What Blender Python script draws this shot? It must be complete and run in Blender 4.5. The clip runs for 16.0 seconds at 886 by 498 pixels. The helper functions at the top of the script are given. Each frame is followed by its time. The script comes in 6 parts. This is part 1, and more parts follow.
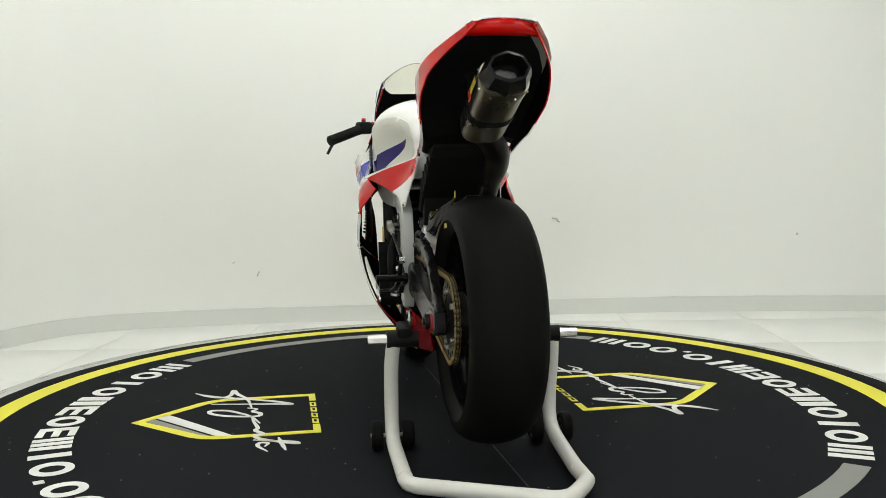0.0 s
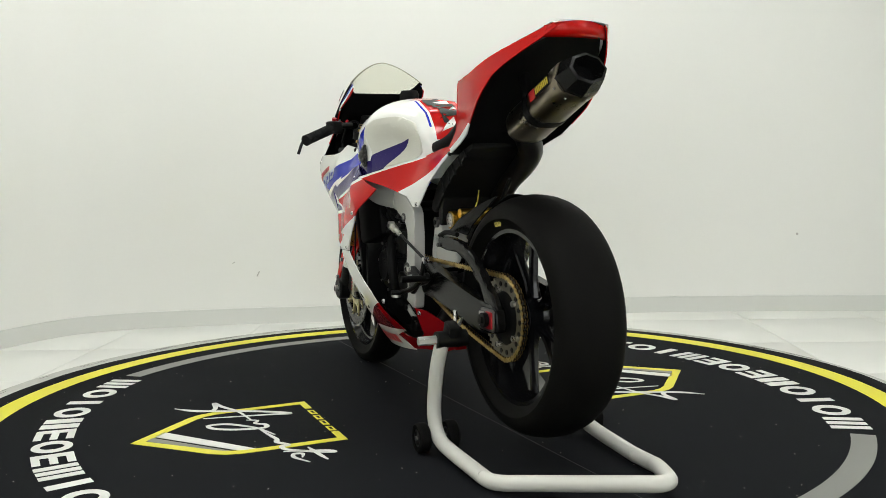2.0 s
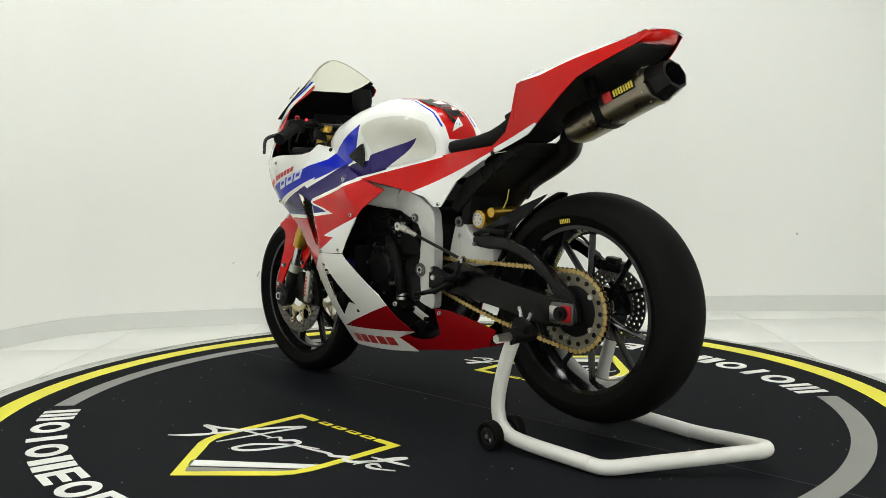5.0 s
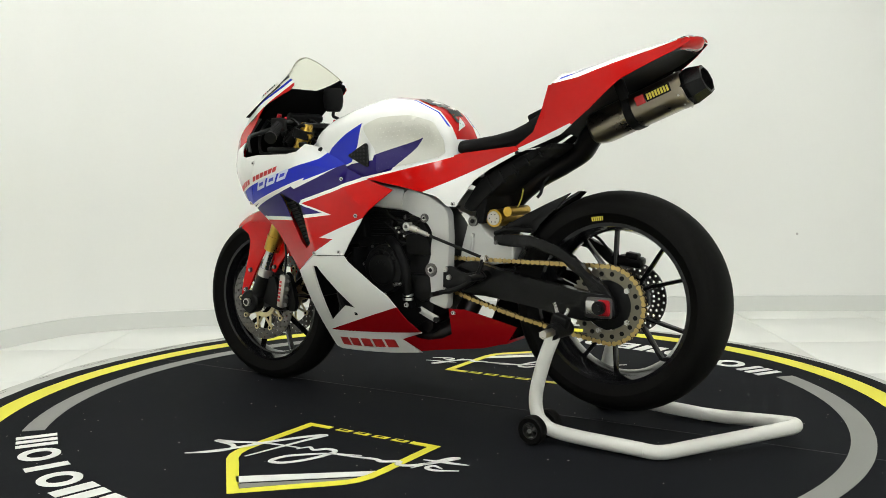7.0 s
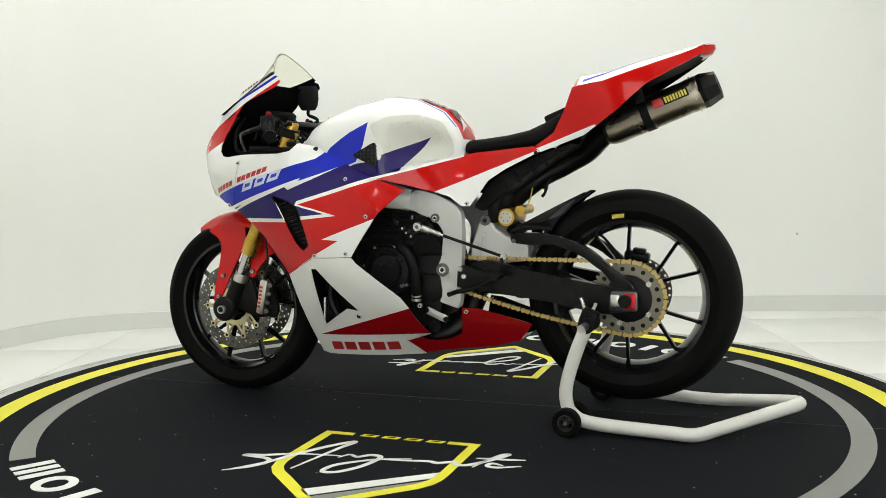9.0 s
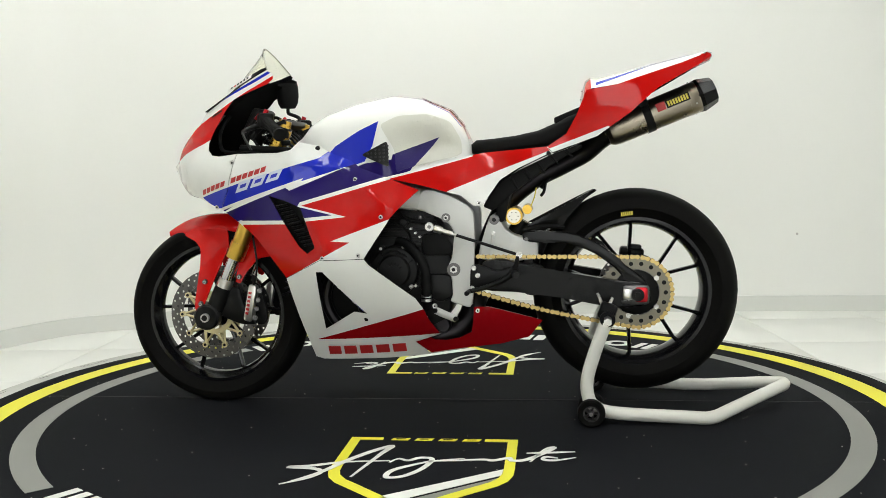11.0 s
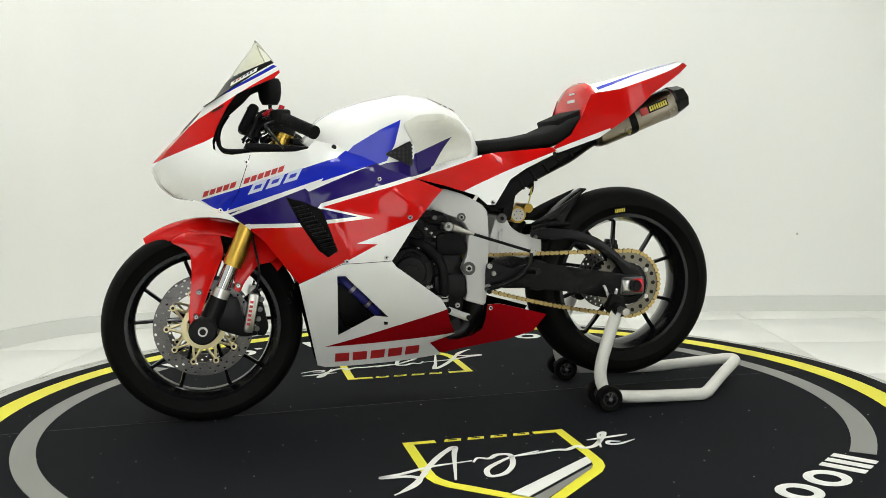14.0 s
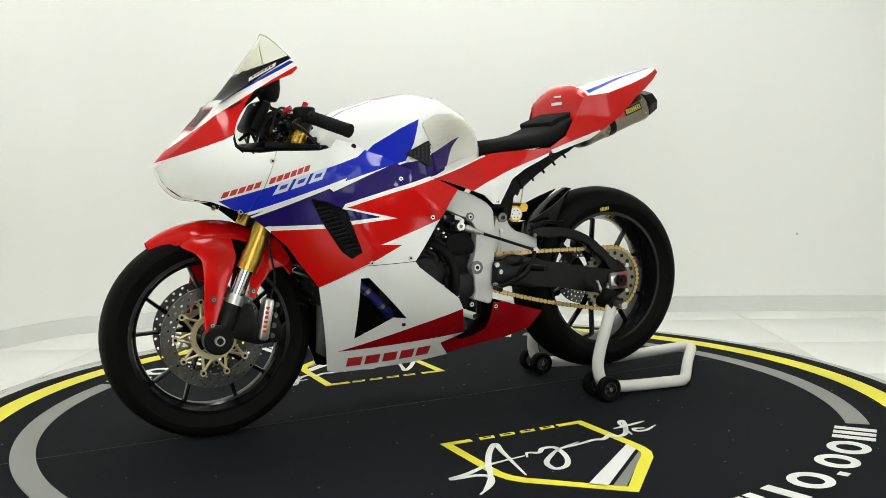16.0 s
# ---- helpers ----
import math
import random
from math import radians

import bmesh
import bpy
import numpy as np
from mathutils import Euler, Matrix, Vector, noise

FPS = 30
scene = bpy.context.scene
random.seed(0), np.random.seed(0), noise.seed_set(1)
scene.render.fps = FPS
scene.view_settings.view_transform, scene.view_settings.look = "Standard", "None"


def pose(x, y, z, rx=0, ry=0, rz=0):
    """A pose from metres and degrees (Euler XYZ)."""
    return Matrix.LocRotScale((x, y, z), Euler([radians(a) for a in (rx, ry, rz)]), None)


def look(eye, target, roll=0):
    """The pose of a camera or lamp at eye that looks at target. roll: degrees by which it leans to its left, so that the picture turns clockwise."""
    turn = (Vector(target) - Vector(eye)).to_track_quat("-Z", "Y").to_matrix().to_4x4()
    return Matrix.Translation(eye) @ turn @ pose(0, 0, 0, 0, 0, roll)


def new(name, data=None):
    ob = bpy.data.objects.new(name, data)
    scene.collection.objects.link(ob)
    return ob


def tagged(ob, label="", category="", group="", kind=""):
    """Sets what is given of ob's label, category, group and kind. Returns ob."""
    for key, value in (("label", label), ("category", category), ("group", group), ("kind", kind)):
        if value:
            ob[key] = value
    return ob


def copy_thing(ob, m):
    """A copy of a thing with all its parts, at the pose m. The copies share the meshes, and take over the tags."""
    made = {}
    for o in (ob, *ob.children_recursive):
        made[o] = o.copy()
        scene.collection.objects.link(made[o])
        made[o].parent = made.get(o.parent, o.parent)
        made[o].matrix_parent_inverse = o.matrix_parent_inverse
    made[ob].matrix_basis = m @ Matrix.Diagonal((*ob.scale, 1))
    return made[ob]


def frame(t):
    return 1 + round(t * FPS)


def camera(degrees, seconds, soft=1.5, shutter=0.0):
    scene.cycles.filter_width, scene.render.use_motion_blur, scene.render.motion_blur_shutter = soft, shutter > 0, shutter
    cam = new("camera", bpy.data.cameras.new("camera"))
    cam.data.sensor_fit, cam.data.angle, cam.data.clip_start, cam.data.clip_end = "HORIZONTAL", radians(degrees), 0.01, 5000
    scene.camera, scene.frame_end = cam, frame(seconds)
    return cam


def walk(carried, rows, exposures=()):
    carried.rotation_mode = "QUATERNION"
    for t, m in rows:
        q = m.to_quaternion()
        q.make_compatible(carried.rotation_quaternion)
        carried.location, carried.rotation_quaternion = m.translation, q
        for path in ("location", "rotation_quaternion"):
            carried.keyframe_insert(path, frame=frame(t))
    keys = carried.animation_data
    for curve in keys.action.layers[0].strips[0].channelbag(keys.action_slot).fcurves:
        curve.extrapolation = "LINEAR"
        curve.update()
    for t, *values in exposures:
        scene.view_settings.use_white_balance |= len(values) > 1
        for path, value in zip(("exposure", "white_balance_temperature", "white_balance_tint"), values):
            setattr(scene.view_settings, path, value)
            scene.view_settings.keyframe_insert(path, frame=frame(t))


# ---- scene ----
EYE = (0.0, -2.981, 0.7717)
cam = camera(51.53, 16.0, soft=0.8)
VIEW = look(EYE, (EYE[0] + 0.0028, EYE[1] + math.cos(0.08804), EYE[2] - math.sin(0.08804)), roll=-0.95)
walk(cam, [(0.0, VIEW), (16.0, VIEW)], exposures=[(0.0, -0.12), (3.0, -0.12), (4.2, -0.09), (6.4, 0.0), (16.0, 0.0)])

# ---- light: a closed white studio lit by ceiling panels ----
world = bpy.data.worlds.new("world")
world.use_nodes = True
world.node_tree.nodes["Background"].inputs[0].default_value = (0.9, 0.95, 1.0, 1)
world.node_tree.nodes["Background"].inputs[1].default_value = 0.05
scene.world = world
scene.view_settings.exposure = 0.0
PANEL_POWER = 15.0
WINDOW_POWER = 3.0


# ---- materials ----
def nodes_of(name):
    m = bpy.data.materials.new(name)
    m.use_nodes = True
    nt = m.node_tree
    return m, nt, nt.nodes["Principled BSDF"]


def link(nt, a, b):
    nt.links.new(a, b)


def math_node(nt, op, a, b=None):
    n = nt.nodes.new("ShaderNodeMath")
    n.operation = op
    for i, v in enumerate((a, b)):
        if v is None:
            continue
        if isinstance(v, (int, float)):
            n.inputs[i].default_value = v
        else:
            link(nt, v, n.inputs[i])
    return n.outputs[0]


def mix_rgb(nt, fac, a, b):
    n = nt.nodes.new("ShaderNodeMix")
    n.data_type = "RGBA"
    for sock, v in ((n.inputs[0], fac), (n.inputs[6], a), (n.inputs[7], b)):
        if isinstance(v, (int, float)):
            sock.default_value = v
        elif isinstance(v, tuple):
            sock.default_value = (*v, 1) if len(v) == 3 else v
        else:
            link(nt, v, sock)
    return n.outputs[2]


def noise_node(nt, scale, detail=4.0, rough=0.6, coord=None):
    n = nt.nodes.new("ShaderNodeTexNoise")
    n.inputs["Scale"].default_value, n.inputs["Detail"].default_value, n.inputs["Roughness"].default_value = scale, detail, rough
    if coord is None:
        coord = nt.nodes.new("ShaderNodeTexCoord").outputs["Object"]
    link(nt, coord, n.inputs["Vector"])
    return n.outputs["Fac"]


def finish(nt, bsdf, base, rough, fine=180.0, coarse=6.0, vary=0.1, bump=0.1, spread=0.12, dist=0.001):
    """Two scales of variation on colour, gloss and relief."""
    big, small = noise_node(nt, coarse, 3), noise_node(nt, fine, 5)
    both = math_node(nt, "ADD", math_node(nt, "MULTIPLY", big, 0.6), math_node(nt, "MULTIPLY", small, 0.4))
    shade = math_node(nt, "ADD", math_node(nt, "MULTIPLY", math_node(nt, "SUBTRACT", both, 0.5), 2 * vary), 1.0)
    n = nt.nodes.new("ShaderNodeVectorMath")
    n.operation = "SCALE"
    if isinstance(base, tuple):
        n.inputs[0].default_value = base
    else:
        link(nt, base, n.inputs[0])
    link(nt, shade, n.inputs["Scale"])
    link(nt, n.outputs[0], bsdf.inputs["Base Color"])
    r = math_node(nt, "ADD", math_node(nt, "MULTIPLY", math_node(nt, "SUBTRACT", both, 0.5), 2 * spread), rough)
    link(nt, r, bsdf.inputs["Roughness"])
    if bump:
        b = nt.nodes.new("ShaderNodeBump")
        b.inputs["Strength"].default_value, b.inputs["Distance"].default_value = bump, dist
        link(nt, small, b.inputs["Height"])
        link(nt, b.outputs[0], bsdf.inputs["Normal"])


def material(name, rgb, rough, metal=0.0, coat=0.0, spec=0.5, **kw):
    m, nt, bsdf = nodes_of(name)
    bsdf.inputs["Metallic"].default_value = metal
    bsdf.inputs["Coat Weight"].default_value = coat
    bsdf.inputs["Coat Roughness"].default_value = 0.04
    bsdf.inputs["Specular IOR Level"].default_value = spec
    finish(nt, bsdf, rgb, rough, **kw)
    return m


def half_spaces(outline):
    """Planes (nx, ny, nz, d) that bound a convex outline in the bike's side view, inside where n.p > d."""
    area = sum(a[0] * b[1] - b[0] * a[1] for a, b in zip(outline, outline[1:] + outline[:1]))
    pts = outline if area > 0 else outline[::-1]
    planes = []
    for a, b in zip(pts, pts[1:] + pts[:1]):
        ex, ez = b[0] - a[0], b[1] - a[1]
        k = math.hypot(ex, ez)
        planes.append((-ez / k, 0.0, ex / k, (-ez * a[0] + ex * a[1]) / k))
    return planes


def livery(name, base, layers, rough=0.09, coat=0.0):
    """Glossy paint with sharp-edged colour fields: layers of (colour, convex outline or planes on x, |y|, z)."""
    m, nt, bsdf = nodes_of(name)
    sep = nt.nodes.new("ShaderNodeSeparateXYZ")
    link(nt, nt.nodes.new("ShaderNodeTexCoord").outputs["Object"], sep.inputs[0])
    com = nt.nodes.new("ShaderNodeCombineXYZ")
    link(nt, sep.outputs[0], com.inputs[0])
    link(nt, math_node(nt, "ABSOLUTE", sep.outputs[1]), com.inputs[1])
    link(nt, sep.outputs[2], com.inputs[2])
    colour = base
    for rgb, shape in layers:
        planes = half_spaces(shape) if len(shape[0]) == 2 else shape
        worst = None
        for nx, ny, nz, d in planes:
            dot = nt.nodes.new("ShaderNodeVectorMath")
            dot.operation = "DOT_PRODUCT"
            link(nt, com.outputs[0], dot.inputs[0])
            dot.inputs[1].default_value = (nx, ny, nz)
            v = math_node(nt, "SUBTRACT", dot.outputs["Value"], d)
            worst = v if worst is None else math_node(nt, "MINIMUM", worst, v)
        colour = mix_rgb(nt, math_node(nt, "GREATER_THAN", worst, 0.0), colour, rgb)
    bsdf.inputs["Coat Weight"].default_value = coat
    bsdf.inputs["Coat Roughness"].default_value = 0.03
    bsdf.inputs["Specular IOR Level"].default_value = 0.27
    finish(nt, bsdf, colour, rough, vary=0.04, bump=0.01, spread=0.04, fine=90.0, dist=0.0004)
    return m


DEEP_RED = (0.27, 0.003, 0.006)
WHITE, RED, BLUE, NAVY = (0.76, 0.76, 0.73), (0.50, 0.004, 0.003), (0.010, 0.022, 0.42), (0.016, 0.008, 0.105)
M = {
    "wall": material("white_wall_paint", (0.80, 0.80, 0.765), 0.75, fine=60, coarse=1.2, vary=0.025, bump=0.08),
    "seam": material("mat_seam", (0.022, 0.022, 0.024), 0.7, vary=0.2),
    "wallscuff": material("wall_scuff", (0.50, 0.49, 0.45), 0.8, vary=0.3),
    "scuff": material("dark_scuff", (0.16, 0.157, 0.145), 0.8, vary=0.4),
    "dust": material("dust", (0.35, 0.34, 0.30), 0.9, vary=0.2),
    "skirting": material("white_skirting", (0.66, 0.665, 0.63), 0.35, fine=40, coarse=2, vary=0.03, bump=0.03),
    "floor": material("white_porcelain", (0.72, 0.722, 0.685), 0.34, fine=30, coarse=1.5, vary=0.04, bump=0.02),
    "grout": material("grey_grout", (0.44, 0.44, 0.41), 0.8, vary=0.1),
    "midwall": material("grey_wall", (0.16, 0.16, 0.155), 0.8, vary=0.05),
    "ceiling": material("white_ceiling", (0.82, 0.82, 0.78), 0.9, vary=0.02),
    "deck": material("worn_grey_deck", (0.46, 0.46, 0.43), 0.6, fine=120, coarse=9, vary=0.3, bump=0.3),
    "mat": material("black_vinyl_mat", (0.0100, 0.0107, 0.0127), 0.75, fine=420, coarse=3, vary=0.22, bump=0.25, spread=0.1, spec=0.03),
    "yellow": material("yellow_print", (0.74, 0.69, 0.03), 0.5, fine=300, vary=0.06, bump=0.15),
    "print": material("white_print", (0.74, 0.74, 0.70), 0.5, fine=300, vary=0.06, bump=0.15),
    "grey": material("grey_print", (0.21, 0.21, 0.195), 0.5, fine=300, vary=0.06, bump=0.15),
    "rubber": material("tyre_rubber", (0.0042, 0.0040, 0.0037), 0.6, fine=260, coarse=14, vary=0.35, bump=0.35, spread=0.12, spec=0.06),
    "black": material("satin_black", (0.005, 0.005, 0.005), 0.36, spec=0.14, fine=150, vary=0.2, bump=0.1),
    "gloss": material("gloss_black", (0.005, 0.005, 0.006), 0.14, coat=0.0, spec=0.35, vary=0.1, bump=0.02),
    "plastic": material("black_plastic", (0.0055, 0.0055, 0.0055), 0.5, spec=0.09, vary=0.2, bump=0.2),
    "tint": material("smoked_band", (0.004, 0.004, 0.005), 0.3, spec=0.02, vary=0.1, bump=0.02),
    "lining": material("matt_black_lining", (0.005, 0.005, 0.005), 0.85, spec=0.02, vary=0.2, bump=0.1),
    "foam": material("black_foam", (0.007, 0.007, 0.007), 0.9, spec=0.15, fine=500, vary=0.25, bump=0.5),
    "alu": material("grey_frame_paint", (0.50, 0.50, 0.48), 0.40, metal=0.25, fine=220, vary=0.06, bump=0.06),
    "steel": material("machined_steel", (0.55, 0.54, 0.52), 0.28, metal=1.0, fine=240, vary=0.1, bump=0.06),
    "disc": material("brake_steel", (0.125, 0.12, 0.118), 0.32, metal=1.0, fine=200, vary=0.12, bump=0.08),
    "chrome": material("fork_chrome", (0.48, 0.48, 0.49), 0.08, metal=1.0, vary=0.03, bump=0.0),
    "gold": material("gold_anodised", (0.52, 0.33, 0.06), 0.3, metal=1.0, vary=0.08, bump=0.03),
    "palegold": material("pale_gold_carrier", (0.62, 0.54, 0.33), 0.35, metal=0.9, vary=0.08, bump=0.03),
    "sprocket": material("worn_sprocket", (0.20, 0.185, 0.145), 0.4, metal=0.9, fine=220, vary=0.2, bump=0.06),
    "chain": material("brass_chain", (0.50, 0.37, 0.15), 0.3, metal=1.0, fine=300, vary=0.25, bump=0.1),
    "chaindark": material("dark_inner_links", (0.06, 0.042, 0.02), 0.45, metal=1.0, fine=300, vary=0.3),
    "titan": material("titanium_can", (0.23, 0.20, 0.155), 0.30, metal=1.0, fine=160, coarse=8, vary=0.12, bump=0.03),
    "heat": material("heat_blued_steel", (0.028, 0.026, 0.028), 0.38, metal=0.9, coarse=10, vary=0.35, bump=0.05),
    "carbon": material("carbon_fibre", (0.005, 0.005, 0.005), 0.24, coat=0.0, spec=0.17, fine=500, vary=0.4, bump=0.1),
    "red": material("red_paint", RED, 0.1, spec=0.27, vary=0.05, bump=0.01, spread=0.05),
    "deepred": material("deep_red_paint", DEEP_RED, 0.1, spec=0.3, vary=0.05, bump=0.01, spread=0.05),
    "redmetal": material("red_anodised", (0.42, 0.012, 0.02), 0.3, metal=0.8, vary=0.06),
    "white": material("white_paint", WHITE, 0.1, spec=0.38, vary=0.04, bump=0.01, spread=0.05),
    "blue": material("blue_silicone", (0.03, 0.03, 0.22), 0.35, vary=0.08),
    "navy": material("navy_decal", NAVY, 0.35, vary=0.06),
    "caliper": material("caliper_nickel", (0.55, 0.53, 0.49), 0.32, metal=0.9, vary=0.06),
    "standwhite": material("white_powder_coat", (0.66, 0.65, 0.60), 0.38, fine=300, vary=0.05, bump=0.08),
    "case": material("engine_case", (0.007, 0.007, 0.007), 0.42, metal=0.05, spec=0.18, fine=200, vary=0.2, bump=0.15),
    "grillestud": material("grille_mesh", (0.02, 0.02, 0.02), 0.4, metal=0.5),
    "label": material("yellow_decal", (0.62, 0.50, 0.05), 0.45, vary=0.1),
    "reddecal": material("red_decal", (0.45, 0.02, 0.02), 0.4, vary=0.05),
    "bluedecal": material("blue_decal", BLUE, 0.3, vary=0.04),
    "silverdecal": material("pale_decal", (0.55, 0.60, 0.72), 0.4, vary=0.05),
}


def glass_material(name, tint, rough=0.02):
    m, nt, bsdf = nodes_of(name)
    bsdf.inputs["Base Color"].default_value = (*tint, 1)
    bsdf.inputs["Roughness"].default_value = rough
    bsdf.inputs["Transmission Weight"].default_value = 1.0
    bsdf.inputs["IOR"].default_value = 1.2
    return m


def glow_material(name, rgb, strength):
    m, nt, bsdf = nodes_of(name)
    bsdf.inputs["Base Color"].default_value = (0.8, 0.8, 0.8, 1)
    bsdf.inputs["Emission Color"].default_value = (*rgb, 1)
    bsdf.inputs["Emission Strength"].default_value = strength
    return m


M["screenedge"] = material("polished_screen_edge", (0.42, 0.42, 0.33), 0.2)
M["screen"] = glass_material("clear_screen", (0.93, 0.93, 0.84))
M["pane"] = glow_material("frosted_daylight_pane", (0.97, 1.0, 1.0), WINDOW_POWER)
M["glow"] = glow_material("panel_diffuser", (0.98, 1.0, 0.975), PANEL_POWER)


# ---- mesh helpers ----
def part(name, bm, mat, parent=None, label="", sharp=0.6, lining=None):
    bmesh.ops.recalc_face_normals(bm, faces=bm.faces)
    for f in bm.faces:
        f.smooth = True
    for e in bm.edges:
        if len(e.link_faces) > 2 or (len(e.link_faces) == 2 and e.calc_face_angle() > sharp):
            e.smooth = False
    me = bpy.data.meshes.new(name)
    bm.to_mesh(me)
    bm.free()
    me.materials.append(M[mat] if isinstance(mat, str) else mat)
    if lining:
        me.materials.append(M[lining])
    ob = new(name, me)
    ob.parent = parent
    if label:
        tagged(ob, label)
    return ob


def share(name, me, parent, m):
    ob = new(name, me)
    ob.parent = parent
    ob.matrix_local = m
    return ob


def empty(name, label, category, group="", kind=""):
    return tagged(new(name), label, category, group, kind)


def box(bm, centre, size, turn=None, bevel=0.0):
    m = Matrix.Translation(centre) @ (turn or Matrix()) @ Matrix.Diagonal((*size, 1))
    made = bmesh.ops.create_cube(bm, size=1.0, matrix=m)
    if bevel:
        es = list({e for v in made["verts"] for e in v.link_edges})
        bmesh.ops.bevel(bm, geom=es, offset=bevel, segments=2, affect="EDGES", profile=0.5)


def rod(bm, p, q, r, r2=None, seg=16):
    p, q = Vector(p), Vector(q)
    d = q - p
    m = Matrix.Translation((p + q) / 2) @ d.to_track_quat("Z", "Y").to_matrix().to_4x4()
    bmesh.ops.create_cone(bm, cap_ends=True, segments=seg, radius1=r, radius2=r if r2 is None else r2, depth=d.length, matrix=m)


def smooth_path(pts, n=6):
    """A Catmull-Rom curve through the points."""
    P = [Vector(p) for p in pts]
    P = [2 * P[0] - P[1]] + P + [2 * P[-1] - P[-2]]
    out = []
    for i in range(1, len(P) - 2):
        a, b, c, d = P[i - 1:i + 3]
        for k in range(n):
            t = k / n
            out.append(0.5 * (2 * b + (c - a) * t + (2 * a - 5 * b + 4 * c - d) * t * t + (3 * b - a - 3 * c + d) * t ** 3))
    return out + [P[-2]]


def tube(bm, pts, r, seg=12, smooth=6, flat=1.0, closed=False):
    """A round (or flattened) tube along a curve; r is one radius or one for each point given."""
    path = smooth_path(pts, smooth) if smooth > 1 else [Vector(p) for p in pts]
    n = len(path)
    rs = [r] * n if isinstance(r, (int, float)) else [float(np.interp(i / (n - 1) * (len(r) - 1), range(len(r)), r)) for i in range(n)]
    rings, up = [], Vector((0, 1, 0))
    for i, p in enumerate(path):
        d = (path[min(i + 1, n - 1)] - path[max(i - 1, 0)]).normalized()
        if abs(d.dot(up)) > 0.95:
            up = Vector((1, 0, 0)) if abs(d.x) < 0.9 else Vector((0, 0, 1))
        a = (up - d * up.dot(d)).normalized()
        b = d.cross(a)
        up = a
        rings.append([bm.verts.new(p + rs[i] * (a * flat * math.cos(w) + b * math.sin(w))) for w in (2 * math.pi * k / seg for k in range(seg))])
    for A, B in zip(rings, rings[1:]):
        for k in range(seg):
            bm.faces.new((A[k], A[(k + 1) % seg], B[(k + 1) % seg], B[k]))
    bm.faces.new(rings[0])
    bm.faces.new(rings[-1][::-1])


def lathe(bm, profile, centre, axis="y", seg=64, closed=False):
    """Revolves (radius, along) round an axis through centre."""
    c = Vector(centre)
    rings = []
    for i in range(seg):
        w = 2 * math.pi * i / seg
        ring = []
        for r, h in profile:
            u, v = r * math.cos(w), r * math.sin(w)
            ring.append(bm.verts.new(c + (Vector((u, h, v)) if axis == "y" else Vector((u, v, h)))))
        rings.append(ring)
    k = len(profile)
    for i in range(seg):
        A, B = rings[i], rings[(i + 1) % seg]
        for j in range(k if closed else k - 1):
            bm.faces.new((A[j], A[(j + 1) % k], B[(j + 1) % k], B[j]))


def slab(bm, outline, y0, y1, bevel=0.004):
    """A plate cut to an outline in the side view, from y0 to y1, with rounded edges."""
    before = set(bm.faces)
    a = [bm.verts.new((x, y0, z)) for x, z in outline]
    f = bm.faces.new(a)
    out = bmesh.ops.extrude_face_region(bm, geom=[f])
    vs = [v for v in out["geom"] if isinstance(v, bmesh.types.BMVert)]
    for v in vs:
        v.co.y = y1
    if bevel:
        faces = [g for g in bm.faces if g not in before]
        es = list({e for g in faces for e in g.edges if e.is_manifold and e.calc_face_angle(0) > 0.7})
        bmesh.ops.bevel(bm, geom=es, offset=bevel, segments=2, affect="EDGES", profile=0.5, clamp_overlap=True)


def rounded(outline, n=3, soft=0.25):
    """Cuts each corner of an outline into a short curve."""
    out = []
    k = len(outline)
    for i in range(k):
        p, a, b = Vector(outline[i]), Vector(outline[i - 1]), Vector(outline[(i + 1) % k])
        s, e = p.lerp(a, soft), p.lerp(b, soft)
        for j in range(n + 1):
            t = j / n
            out.append(tuple((1 - t) ** 2 * s + 2 * t * (1 - t) * p + t * t * e))
    return out


def spline_surface(points):
    """Thin-plate spline: half-width of the bodywork as a function of x and z."""
    P = np.array(points, float)
    A, n = P[:, :2], len(P)

    def kernel(a):
        r2 = ((a[:, None, :] - A[None]) ** 2).sum(-1)
        return np.where(r2 > 1e-12, r2 * np.log(r2 + 1e-12), 0)
    K = np.zeros((n + 3, n + 3))
    K[:n, :n] = kernel(A) + np.eye(n) * 2e-3
    K[:n, n], K[:n, n + 1:], K[n, :n], K[n + 1:, :n] = 1, A, 1, A.T
    w = np.linalg.solve(K, np.concatenate([P[:, 2], [0, 0, 0]]))

    def width(x, z):
        q = np.array([[x, z]], float)
        return float((kernel(q) @ w[:n])[0] + w[n] + w[n + 1] * x + w[n + 2] * z)
    return width


